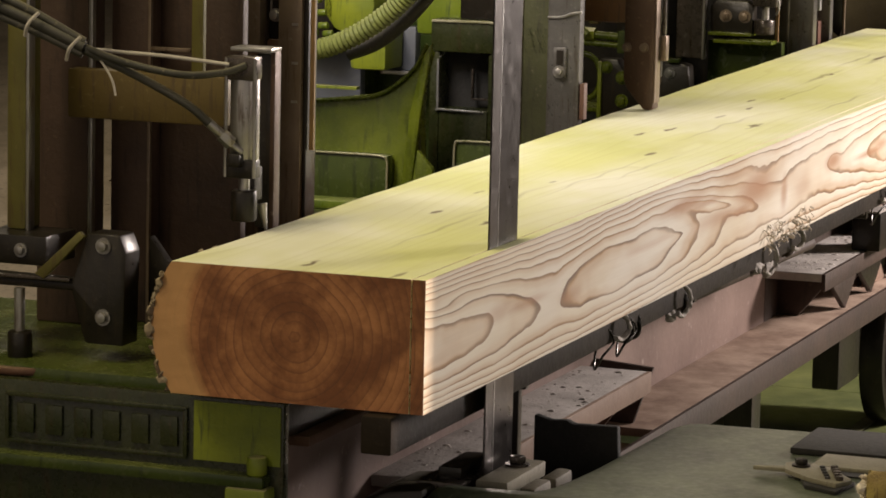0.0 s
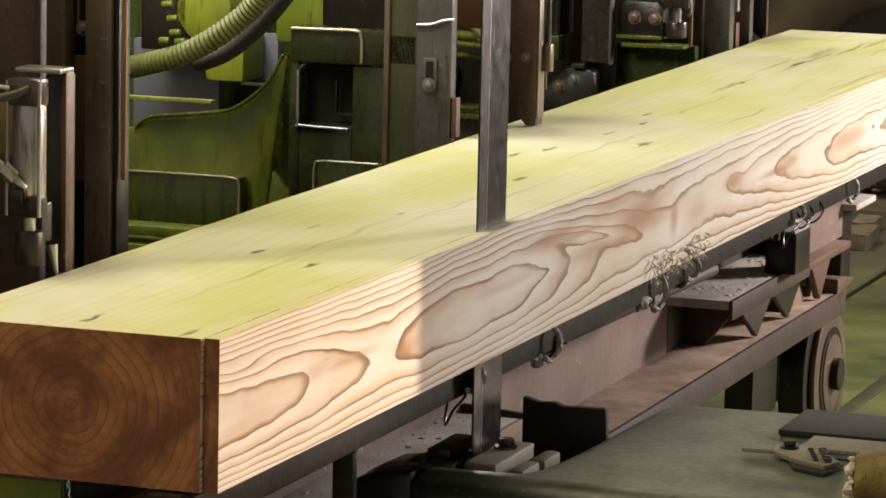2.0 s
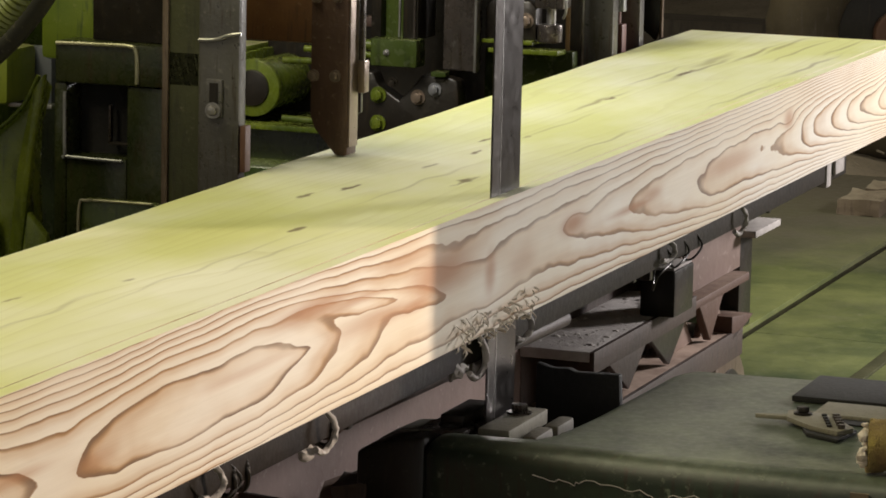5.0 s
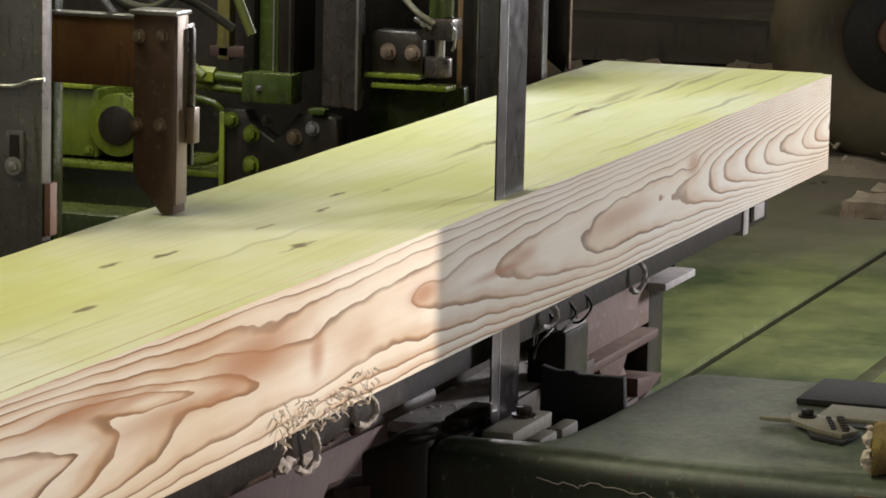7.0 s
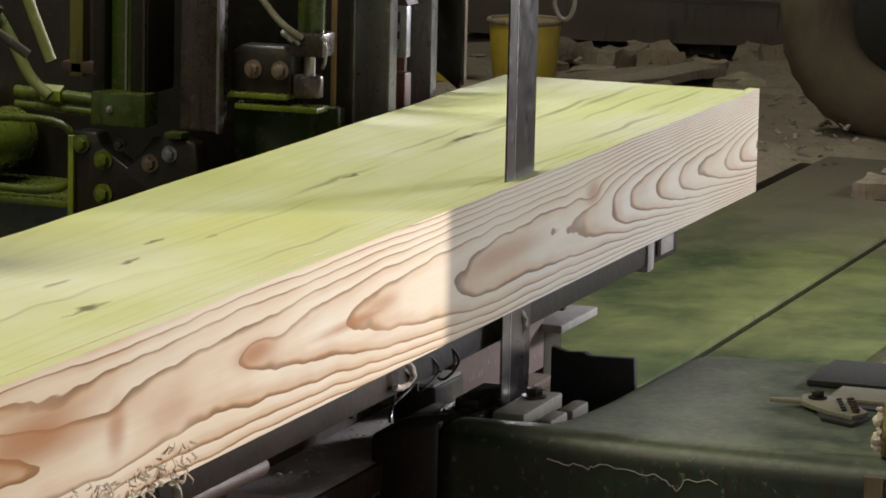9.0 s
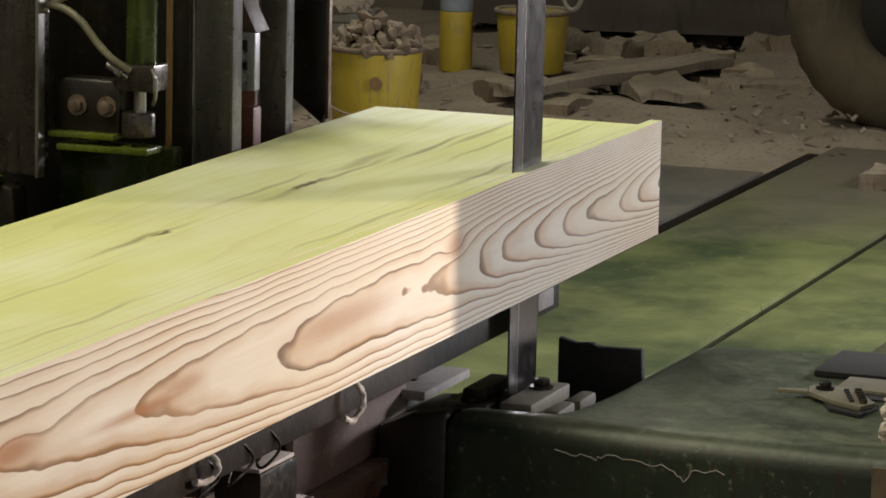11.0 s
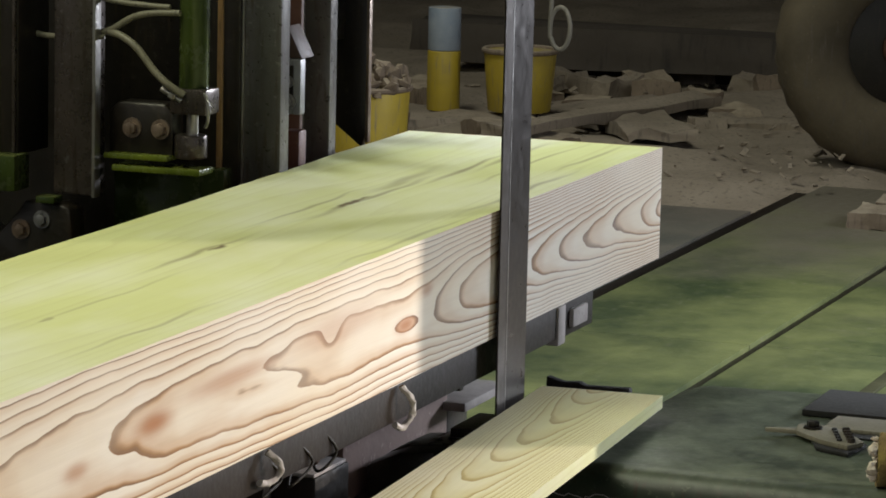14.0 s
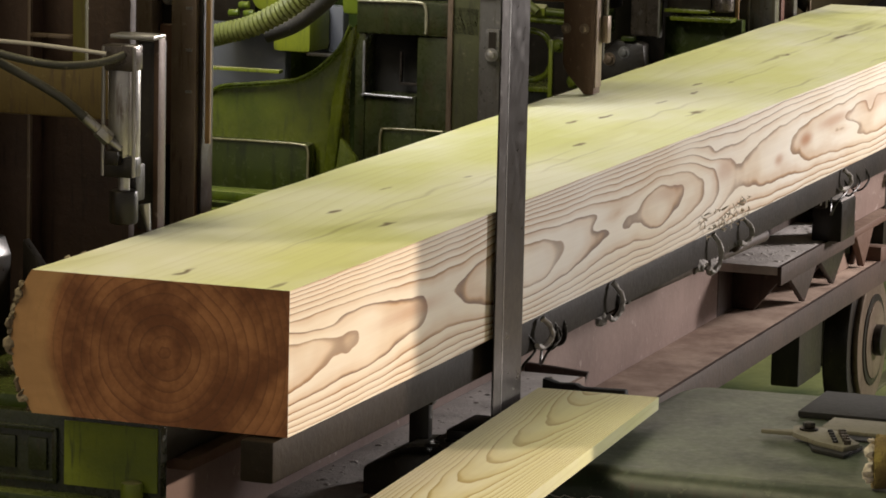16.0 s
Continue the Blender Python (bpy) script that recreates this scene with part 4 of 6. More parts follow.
def head_block_near():
    h = empty("head_block", "dark steel head block with hydraulic cylinder and hoses", "head block", "head blocks of the carriage")
    base_block(h, 0.105, 0.62, True)
    # knee post: two cheeks with a recess between them
    face("knee_post", h, 0.74, 0.045, 0.532, 0.596, 0.70, 1.4, STEEL_BROWN, "brown-grey steel knee post")
    face("knee_post", h, 0.74, 0.045, 0.462, 0.502, 0.70, 1.4, STEEL_BROWN, "brown-grey steel knee post")
    # the black strip carries the shade of the recess
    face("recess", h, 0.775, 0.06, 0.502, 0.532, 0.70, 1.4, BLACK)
    face("side_plate", h, 0.748, 0.04, 0.4555, 0.4615, 0.70, 1.4, BLACK)
    face("edge_strip", h, 0.752, 0.006, 0.445, 0.4525, 0.957, 1.4, ORANGE, "thin ochre edge strip", 0.001)
    face("slot", h, 0.768, 0.008, 0.506, 0.528, 1.155, 1.215, STEEL_BRIGHT, "worn slot plate", 0.004)
    face("slot_hole", h, 0.7665, 0.002, 0.511, 0.523, 1.17, 1.205, BLACK, "", 0.0)
    bolt_on(h, 0.767, 0.517, 1.163, 0.007, axis="x")
    face("spacer", h, 0.765, 0.01, 0.503, 0.531, 0.95, 1.125, RUST, "rust-red spacer plate")
    for z in (1.09, 1.15, 1.03):
        face("scratch", h, 0.7385, 0.002, 0.468, 0.478, z, z + 0.004, STEEL_BRIGHT, "", 0)
    # cylinder and its bracket
    face("bracket", h, 0.39, 0.04, 0.366, 0.39, 0.885, 1.139, BLACK, "black bracket")
    face("bracket_edge", h, 0.386, 0.022, 0.358, 0.3655, 0.885, 1.143, BROWN_EDGE, "worn ochre-brown bracket edge", 0.002)
    face("bracket_top", h, 0.36, 0.04, 0.354, 0.418, 1.143, 1.149, STEEL_BRIGHT, "bright top plate", 0.002)
    cyl = part("cylinder", cy((0.31, 0.372, 0.985), (0.31, 0.372, 1.12), 0.021, 28, bev=0.003), STEEL_BRIGHT, h, "shiny hydraulic cylinder")
    face("end_cap", cyl, 0.288, 0.03, 0.349, 0.396, 1.108, 1.142, STEEL, "square end cap")
    face("end_cap", cyl, 0.288, 0.03, 0.350, 0.394, 0.968, 0.995, BLACK)
    for y in (0.349, 0.393):
        part("tie_rod", cy((0.29, y, 0.97), (0.29, y, 1.14), 0.0028, 8), STEEL_BRIGHT, cyl)
    part("piston_rod", cy((0.31, 0.372, 0.945), (0.31, 0.372, 0.97), 0.008, 16), STEEL_BRIGHT, h, "bright piston rod")
    part("rod_head", cy((0.31, 0.372, 0.905), (0.31, 0.372, 0.95), 0.019, 18, bev=0.004), BLACK, h, "black rod head")
    part("dog_point", cy((0.36, 0.358, 0.886), (0.36, 0.365, 0.925), 0.002, 10, r2=0.008), STEEL_BRIGHT, h, "small bright dog point")
    face("rod_guide", h, 0.335, 0.03, 0.366, 0.388, 0.93, 0.98, BLACK)
    face("cross_bar", h, 0.46, 0.03, 0.467, 0.725, 1.020, 1.094, RUST_BROWN, "rusty olive-brown flat cross bar", 0.005)
    # columns behind
    face("column", h, 0.50, 0.06, 0.71, 0.795, 0.70, 1.4, BROWN_DARK)
    face("guide_rod", h, 0.42, 0.012, 0.756, 0.767, 0.835, 1.4, STEEL, "thin guide rod", 0.002)
    face("guide_rod", h, 0.49, 0.012, 0.698, 0.705, 0.70, 1.4, STEEL_BRIGHT, "thin bright guide rod", 0.002)
    face("column", h, 0.56, 0.06, 0.636, 0.70, 0.70, 1.4, BROWN_DARK)
    face("guide_rod", h, 0.55, 0.008, 0.630, 0.635, 0.70, 1.4, STEEL_BROWN, "", 0.001)
    face("window_bar", h, 0.55, 0.01, 0.565, 0.632, 1.118, 1.124, STEEL_BROWN, "", 0.001)
    face("dark_panel", h, 0.60, 0.02, 0.50, 0.64, 0.70, 1.4, BROWN_DARK)
    face("upright", h, 0.51, 0.012, 0.526, 0.546, 1.09, 1.4, OLIVE, "olive upright")
    face("tube", h, 0.35, 0.05, 0.738, 0.770, 0.862, 1.4, OLIVE, "olive painted tube", 0.006)
    face("tube_edge", h, 0.345, 0.02, 0.731, 0.736, 0.862, 1.4, STEEL_BRIGHT, "", 0.001)
    face("tube_foot", h, 0.30, 0.10, 0.680, 0.79, 0.818, 0.862, BLACK, "black foot block")
    bolt_on(h, 0.30, 0.72, 0.84, 0.007, axis="x")
    arm = prism([(0.80, 0.815), (0.60, 0.812), (0.575, 0.885), (0.525, 0.885), (0.515, 0.86), (0.518, 0.725), (0.578, 0.725), (0.60, 0.80), (0.80, 0.80)], "x", 0.22, 0.27, 0.003)
    part("arm", arm, BLACK, h, "black cranked arm")
    part("arm_rib", prism([(0.655, 0.822), (0.585, 0.887), (0.577, 0.88), (0.64, 0.815)], "x", 0.212, 0.222, 0.001), OLIVE, h, "olive rib")
    face("arm_edge", h, 0.214, 0.01, 0.60, 0.80, 0.813, 0.818, STEEL, "", 0.001)
    for z in (0.868, 0.765):
        bolt_on(h, 0.22, 0.549, z, 0.008, axis="x")
    part("web", prism([(0.515, 0.875), (0.44, 0.78), (0.44, 0.725), (0.515, 0.725)], "x", 0.30, 0.32, 0.002), BLACK, h)
    part("plunger", cy((0.21, 0.677, 0.735), (0.21, 0.677, 0.80), 0.008, 16), STEEL_BRIGHT, h, "bright plunger")
    part("plunger_foot", cy((0.21, 0.676, 0.697), (0.21, 0.676, 0.738), 0.018, 18, bev=0.004), BLACK, h, "black rubber foot")
    part("landing_plate", cy((0.22, 0.66, 0.686), (0.22, 0.66, 0.697), 0.085, 28, bev=0.003), RUST, h, "rust-orange round landing plate")
    face("landing_bracket", h, 0.16, 0.2, 0.60, 0.8, 0.66, 0.687, BLACK)
    # hoses
    part("hose", tube([(0.16, 0.80, 1.25), (0.18, 0.705, 1.209), (0.19, 0.643, 1.184), (0.20, 0.572, 1.152)], 0.009, 12), HOSE, h, "black hydraulic hose")
    part("hose", tube([(0.16, 0.80, 1.262), (0.18, 0.70, 1.222), (0.19, 0.64, 1.196), (0.20, 0.572, 1.160)], 0.006, 12), HOSE, h)
    part("hose", tube([(0.16, 0.80, 1.238), (0.18, 0.71, 1.197), (0.19, 0.645, 1.172), (0.20, 0.575, 1.142)], 0.006, 12), HOSE, h)
    for y, z in ((0.70, 1.209), (0.643, 1.184), (0.578, 1.153)):
        part("tie", tube([(0.175, y - 0.012, z + 0.016), (0.165, y, z), (0.175, y + 0.010, z - 0.018)], 0.0026, 8), PALE, h, "pale cable tie")
    part("hose", tube([(0.20, 0.572, 1.152), (0.22, 0.519, 1.132), (0.24, 0.441, 1.117), (0.27, 0.39, 1.120), (0.29, 0.363, 1.130)], 0.0055, 12), HOSE, h)
    part("hose", tube([(0.20, 0.572, 1.148), (0.24, 0.507, 1.111), (0.25, 0.437, 1.075), (0.26, 0.405, 1.048)], 0.0062, 12), HOSE, h)
    part("hose", tube([(0.20, 0.572, 1.150), (0.25, 0.535, 1.143), (0.26, 0.472, 1.140), (0.28, 0.385, 1.131)], 0.0028, 10), PALE, h, "thin pale hose")
    part("wire", tube([(0.21, 0.56, 1.145), (0.21, 0.535, 1.11), (0.21, 0.528, 1.085)], 0.0018, 8), PALE, h, "loose pale wire")
    fitting(h, (0.26, 0.410, 1.052), (0.29, 0.368, 1.005))
    face("port", h, 0.275, 0.03, 0.365, 0.385, 0.985, 1.005, BLACK)
    return h


def head_block_mid():
    h = empty("head_block", "worn grey steel head block with a pointed dog gripping the timber", "head block", "head blocks of the carriage")
    base_block(h, 1.78, 0.5)
    face("knee_post", h, 1.995, 0.03, 0.470, 0.532, 0.70, 1.4, OLIVE_DARK, "dark olive knee post")
    face("knee_arris", h, 1.99, 0.012, 0.524, 0.534, 0.70, 1.4, STEEL_BROWN, "", 0.002)
    face("knee_face", h, 1.972, 0.028, 0.404, 0.4685, 0.715, 1.4, STEEL_KNEE, "worn dark grey steel knee face", 0.005)
    face("slot", h, 1.966, 0.008, 0.428, 0.454, 0.97, 1.026, STEEL_KNEE, "worn slot with a bolt", 0.006)
    face("slot_hole", h, 1.9645, 0.004, 0.434, 0.447, 0.988, 1.021, BLACK, "", 0.0)
    bolt_on(h, 1.966, 0.441, 0.981, 0.008, axis="x")
    part("weld_seam", tube([(1.971, 0.401, 1.093), (1.97, 0.42, 1.09), (1.97, 0.44, 1.083), (1.971, 0.467, 1.081)], 0.003, 8), STEEL_BRIGHT, h, "bright weld seam")
    face("face_foot", h, 1.975, 0.02, 0.394, 0.403, 0.892, 0.96, RUST, "", 0.002)
    face("cross_bar", h, 2.25, 0.025, 0.385, 0.56, 1.055, 1.148, RUST_RED, "rust-brown cross bar", 0.004)
    face("bar_edge", h, 2.246, 0.03, 0.39, 0.54, 1.147, 1.152, STEEL_BRIGHT, "", 0.001)
    dog = prism([(0.392, 1.158), (0.331, 1.158), (0.331, 0.892), (0.350, 0.892), (0.384, 0.930), (0.392, 0.95)], "x", 2.215, 2.255, 0.003)
    dog = part("dog", dog, BROWN_EDGE, h, "worn brown steel dog with a pointed foot")
    face("dog_spine", dog, 2.218, 0.034, 0.3285, 0.3312, 0.905, 1.157, STEEL_BROWN, "bright worn edge strip", 0.002)
    face("dog_cap", dog, 2.208, 0.05, 0.326, 0.396, 1.158, 1.164, STEEL_BRIGHT, "", 0.002)
    for y, z in ((0.383, 1.129), (0.349, 1.131), (0.386, 1.011), (0.351, 1.012)):
        bolt_on(dog, 2.215, y, z, 0.0062, STEEL_BROWN, "x")
    face("dog_guide", h, 2.245, 0.02, 0.316, 0.328, 0.985, 1.034, STEEL_BROWN, "", 0.002)
    face("dog_bar", h, 2.25, 0.01, 0.320, 0.328, 1.034, 1.14, STEEL, "", 0.002)
    face("tail", h, 2.25, 0.03, 0.33, 0.39, 1.06, 1.145, BLACK)
    part("hose", tube([(2.3, 0.50, 1.30), (2.3, 0.475, 1.20), (2.3, 0.45, 1.165), (2.3, 0.40, 1.158), (2.32, 0.36, 1.19)], 0.008, 12), HOSE, h, "black looped hose")
    part("hose", tube([(2.32, 0.47, 1.30), (2.32, 0.45, 1.21), (2.32, 0.42, 1.185), (2.34, 0.36, 1.165), (2.36, 0.31, 1.13)], 0.006, 12), HOSE, h)
    part("hose", tube([(2.4, 0.36, 1.27), (2.4, 0.33, 1.19), (2.4, 0.30, 1.12)], 0.007, 10), HOSE_GREEN, h, "pale green hose")
    face("back_web", h, 2.28, 0.01, 0.335, 0.385, 0.95, 1.06, BLACK)
    return h


def drive_housing():
    h = empty("drive_housing", "green cast iron drive housing with ribbed hose and square opening", "machine housing")
    sweep = [(1.02, 0.47), (1.02, 0.885), (0.945, 0.888), (0.905, 0.912), (0.837, 0.921), (0.769, 0.930), (0.735, 0.944), (0.704, 0.968), (0.680, 0.995), (0.668, 1.015), (0.664, 1.03), (0.672, 0.90), (0.664, 0.70), (0.664, 0.47)]
    part("body", prism(sweep, "x", 1.85, 1.885, 0.010), GREEN_MID, h, "swept green casting")
    part("lip", tube([(1.852, 0.935, 0.890), (1.846, 0.905, 0.910), (1.845, 0.837, 0.919), (1.845, 0.769, 0.928), (1.845, 0.735, 0.942), (1.846, 0.704, 0.966), (1.847, 0.68, 0.993), (1.848, 0.662, 1.03)], 0.0035, 10), GREEN_MID, h)
    face("panel", h, 1.815, 0.034, 0.722, 0.95, 0.70, 0.822, GREEN_DARK, "raised dark green panel", 0.010)
    # highlight on the panel's rounded edge, drawn as a thin pale tube
    part("panel_edge", tube([(1.814, 0.95, 0.820), (1.813, 0.80, 0.821), (1.813, 0.738, 0.820), (1.813, 0.725, 0.812), (1.813, 0.724, 0.78), (1.813, 0.724, 0.70)], 0.0022, 8), EDGE_GLINT, h, "pale highlight drawn along the panel edge")
    part("rib", prism([(0.648, 1.035), (0.666, 1.01), (0.690, 0.90), (0.712, 0.70), (0.690, 0.70), (0.668, 0.90)], "x", 1.835, 1.852, 0.004), GREEN_MID, h, "green curved rib")
    part("rib_foot", prism([(0.672, 0.835), (0.640, 0.80), (0.632, 0.70), (0.69, 0.70)], "x", 1.83, 1.848, 0.004), GREEN_MID, h)
    face("box_frame", h, 1.995, 0.06, 0.47, 0.71, 1.003, 1.066, GREEN_BLACK, "dark green frame round a square opening", 0.008)
    face("box_frame", h, 2.0, 0.06, 0.692, 0.712, 0.70, 1.003, GREEN_BLACK, "", 0.004)
    face("box_frame", h, 2.0, 0.06, 0.47, 0.594, 0.70, 1.003, GREEN_BLACK, "", 0.004)
    face("box_frame", h, 2.0, 0.06, 0.594, 0.692, 0.70, 0.895, GREEN_BLACK, "", 0.004)
    # pale tube for the highlight on the frame's lip
    part("frame_lip", tube([(1.994, 0.706, 1.062), (1.993, 0.64, 1.063), (1.993, 0.588, 1.063), (1.993, 0.577, 1.055), (1.993, 0.575, 1.03), (1.993, 0.575, 1.008)], 0.003, 8), EDGE_GLINT, h, "pale highlight drawn along the upper lip")
    # matt black sheet stands in for the shade inside the opening
    face("opening", h, 2.052, 0.02, 0.594, 0.692, 0.895, 1.003, MATT_BLACK, "black sheet for the shade in the opening", 0)
    face("recess_bracket", h, 2.03, 0.01, 0.634, 0.638, 0.915, 0.97, STEEL, "", 0.001)
    face("recess_bracket", h, 2.03, 0.01, 0.60, 0.638, 0.911, 0.915, STEEL, "", 0.001)
    # the opening's edge highlight, a tube of lighter steel
    part("opening_edge", tube([(1.998, 0.694, 0.99), (1.997, 0.693, 0.90), (1.997, 0.688, 0.894), (1.997, 0.60, 0.892)], 0.0026, 8), STEEL_GREY, h, "bright edge")
    face("low_panel", h, 1.90, 0.03, 0.50, 0.622, 0.70, 0.848, GREEN_DARK, "green raised panel", 0.010)
    # edge highlight of the low panel, again a pale tube
    part("panel_edge", tube([(1.898, 0.620, 0.72), (1.897, 0.622, 0.80), (1.897, 0.620, 0.842), (1.897, 0.608, 0.847), (1.897, 0.56, 0.848), (1.897, 0.505, 0.848)], 0.0022, 8), EDGE_GLINT, h, "pale highlight drawn along the panel edge")
    face("head_plate", h, 2.02, 0.05, 0.50, 0.66, 1.066, 1.4, BLACK)
    face("ledge", h, 1.62, 0.06, 0.715, 0.93, 0.742, 0.757, GREEN, "green ledge", 0.003)
    face("ledge", h, 1.61, 0.10, 0.72, 0.93, 0.712, 0.727, GREEN, "", 0.003)
    face("ledge_web", h, 1.64, 0.06, 0.74, 0.93, 0.447, 0.712, GREEN_DARK)
    part("ribbed_hose", tube([(1.75, 1.0, 0.985), (1.75, 0.905, 1.003), (1.75, 0.861, 1.014), (1.75, 0.806, 1.030), (1.75, 0.748, 1.060), (1.75, 0.695, 1.099), (1.75, 0.655, 1.14), (1.75, 0.62, 1.19)], 0.0165, 16, ribs=0.0035, steps=14),
         HOSE_GREEN, h, "pale green corrugated hose")
    part("hose", tube([(1.80, 0.80, 1.01), (1.80, 0.745, 1.032), (1.80, 0.69, 1.075), (1.80, 0.64, 1.13), (1.80, 0.60, 1.19)], 0.014, 12), HOSE, h)
    face("back_plate", h, 2.2, 0.03, 0.93, 1.10, 0.80, 1.01, BLUE_GREY, "blue-grey plate behind the hose")
    face("back_plate", h, 2.2, 0.03, 0.815, 0.885, 0.943, 1.03, BLUE_GREY, "blue-grey plate behind the hose")
    face("plate_edge", h, 2.19, 0.02, 0.81, 0.885, 0.936, 0.943, STEEL_BRIGHT, "", 0.001)
    face("lime_cover", h, 2.1, 0.1, 0.84, 0.915, 0.95, 1.035, LIME, "yellow-green cover", 0.01)
    part("lime_cover", cy((2.1, 0.92, 1.075), (2.25, 0.92, 1.075), 0.055, 28, bev=0.006), LIME, h, "round yellow-green cover")
    face("lime_arm", h, 2.05, 0.05, 0.66, 0.76, 1.03, 1.13, GREEN, "", 0.01)
    for y, z in ((0.985, 1.02), (0.965, 1.035), (0.97, 1.06), (0.98, 1.085), (0.955, 1.02)):
        part("connector", cy((2.06, y, z), (2.06, y - 0.02, z + 0.002), 0.007, 12, bev=0.0015), GREEN, h)
    face("valve_block", h, 2.1, 0.06, 0.95, 1.04, 1.0, 1.1, BLACK)
    face("rail", h, 2.05, 0.02, 0.88, 1.06, 0.915, 0.921, LIME, "", 0.001)
    face("back_wall", h, 2.3, 0.03, 0.55, 1.3, 0.447, 1.45, GREEN_DARK, "dark green machine wall")
    return h


def lift_column():
    h = empty("lift_column", "dark lift column with green core, bolted plates and cylinder", "machine column")
    face("core", h, 3.66, 0.08, 0.780, 0.823, 0.92, 1.4, GREEN_DARK, "dark green column core")
    face("cheek", h, 3.64, 0.10, 0.8235, 0.845, 0.92, 1.4, BLACK)
    face("cheek", h, 3.64, 0.10, 0.748, 0.7795, 0.92, 1.4, BLACK)
    face("rod", h, 3.636, 0.006, 0.783, 0.787, 0.925, 1.4, STEEL_BRIGHT, "", 0.001)
    face("rod", h, 3.636, 0.006, 0.752, 0.757, 0.925, 1.4, STEEL, "", 0.001)
    face("clamp_block", h, 3.61, 0.05, 0.739, 0.834, 0.870, 0.923, GREEN_DARK, "dark green clamp block")
    bolt_on(h, 3.61, 0.80, 0.897, 0.004, axis="x")
    pl = part("bolt_plate", prism([(0.888, 0.70), (0.888, 0.852), (0.845, 0.852), (0.835, 0.83), (0.79, 0.80), (0.752, 0.84), (0.745, 0.852), (0.69, 0.850), (0.672, 0.845), (0.668, 0.81), (0.66, 0.70)], "x", 3.655, 3.70, 0.004),
              BLACK, h, "dark plate with bolts")
    for y, z, r, mt in ((0.871, 0.832, 0.010, GREEN_MID), (0.832, 0.809, 0.011, GREEN_MID), (0.832, 0.754, 0.011, GREEN_MID), (0.750, 0.809, 0.010, STEEL_BROWN), (0.716, 0.826, 0.009, STEEL_GREY), (0.803, 0.835, 0.007, STEEL)):
        bolt_on(pl, 3.655, y, z, r, mt, "x")
    face("plate_edge", h, 3.648, 0.01, 0.882, 0.892, 0.70, 0.845, LIME, "", 0.002)
    part("lug_row", bx(3.64, 3.67, 0.69, 0.72, 0.852, 0.862, 0.002), GREEN_DARK, h)
    face("dark_column", h, 3.68, 0.04, 0.646, 0.711, 0.862, 1.4, STEEL, "dark steel column")
    face("dark_edge", h, 3.676, 0.02, 0.642, 0.647, 0.86, 1.4, STEEL_BRIGHT, "", 0.001)
    br = part("bracket", prism([(0.640, 0.92), (0.640, 0.985), (0.625, 1.0), (0.55, 1.0), (0.537, 0.985), (0.537, 0.92)], "x", 3.72, 3.76, 0.004), BLACK, h, "dark bracket with socket bolts")
    for y in (0.602, 0.556):
        bolt_on(br, 3.72, y, 0.962, 0.010, STEEL_BROWN, "x")
    face("lime_ledge", h, 3.70, 0.06, 0.537, 0.640, 0.917, 0.925, GREEN_MID, "yellow-green ledge", 0.002)
    face("splinter_ledge", h, 3.70, 0.05, 0.485, 0.626, 0.899, 0.908, GREEN_MID, "", 0.002)
    face("low_wall", h, 3.78, 0.03, 0.48, 0.66, 0.70, 0.90, GREEN_DARK)
    c = part("cylinder", cy((3.725, 0.506, 1.02), (3.725, 0.506, 1.4), 0.022, 24, bev=0.003), GREEN_DARK, h, "dark green hydraulic cylinder")
    face("cylinder_head", c, 3.70, 0.05, 0.476, 0.534, 0.988, 1.026, STEEL, "steel cylinder head")
    part("rod", cy((3.725, 0.508, 0.95), (3.725, 0.508, 0.99), 0.009, 14), STEEL_BRIGHT, h)
    part("foot", cy((3.725, 0.510, 0.922), (3.725, 0.510, 0.957), 0.024, 18, bev=0.003), STEEL, h, "round steel foot")
    part("link", tube([(3.70, 0.478, 1.02), (3.69, 0.468, 1.01), (3.69, 0.468, 0.985), (3.70, 0.476, 0.972)], 0.0028, 8), STEEL_BRIGHT, h)
    part("hose", tube([(3.70, 0.86, 1.145), (3.70, 0.809, 1.116), (3.70, 0.767, 1.099), (3.70, 0.726, 1.092), (3.70, 0.676, 1.095), (3.70, 0.632, 1.105), (3.70, 0.594, 1.126), (3.70, 0.561, 1.134), (3.70, 0.518, 1.136)], 0.0048, 12),
         HOSE_TAN, h, "slack dusty grey hose")
    part("hose", tube([(3.70, 0.632, 1.103), (3.695, 0.61, 1.099), (3.69, 0.582, 1.083), (3.69, 0.555, 1.052), (3.69, 0.533, 1.033), (3.70, 0.511, 1.017)], 0.0055, 12), HOSE_TAN, h, "slack dusty grey hose")
    part("hose", tube([(3.69, 0.703, 1.084), (3.69, 0.67, 1.089), (3.69, 0.634, 1.097)], 0.0035, 10), HOSE_TAN, h)
    part("hose", tube([(3.70, 0.68, 1.165), (3.70, 0.632, 1.150), (3.70, 0.572, 1.145), (3.70, 0.534, 1.144)], 0.004, 10), HOSE_TAN, h)
    fitting(h, (3.695, 0.545, 1.026), (3.70, 0.515, 1.008), 0.005)
    # pipes, gear box and drum beyond the mid dog
    for z, r in ((0.905, 0.010), (0.885, 0.007)):
        part("pipe", cy((3.65, 0.84, z), (3.65, 0.985, z + 0.006), r, 14), GREEN_MID, h, "green painted pipe")
    part("pipe_nut", cy((3.65, 0.90, 0.908), (3.65, 0.935, 0.909), 0.016, 6), LIME, h)
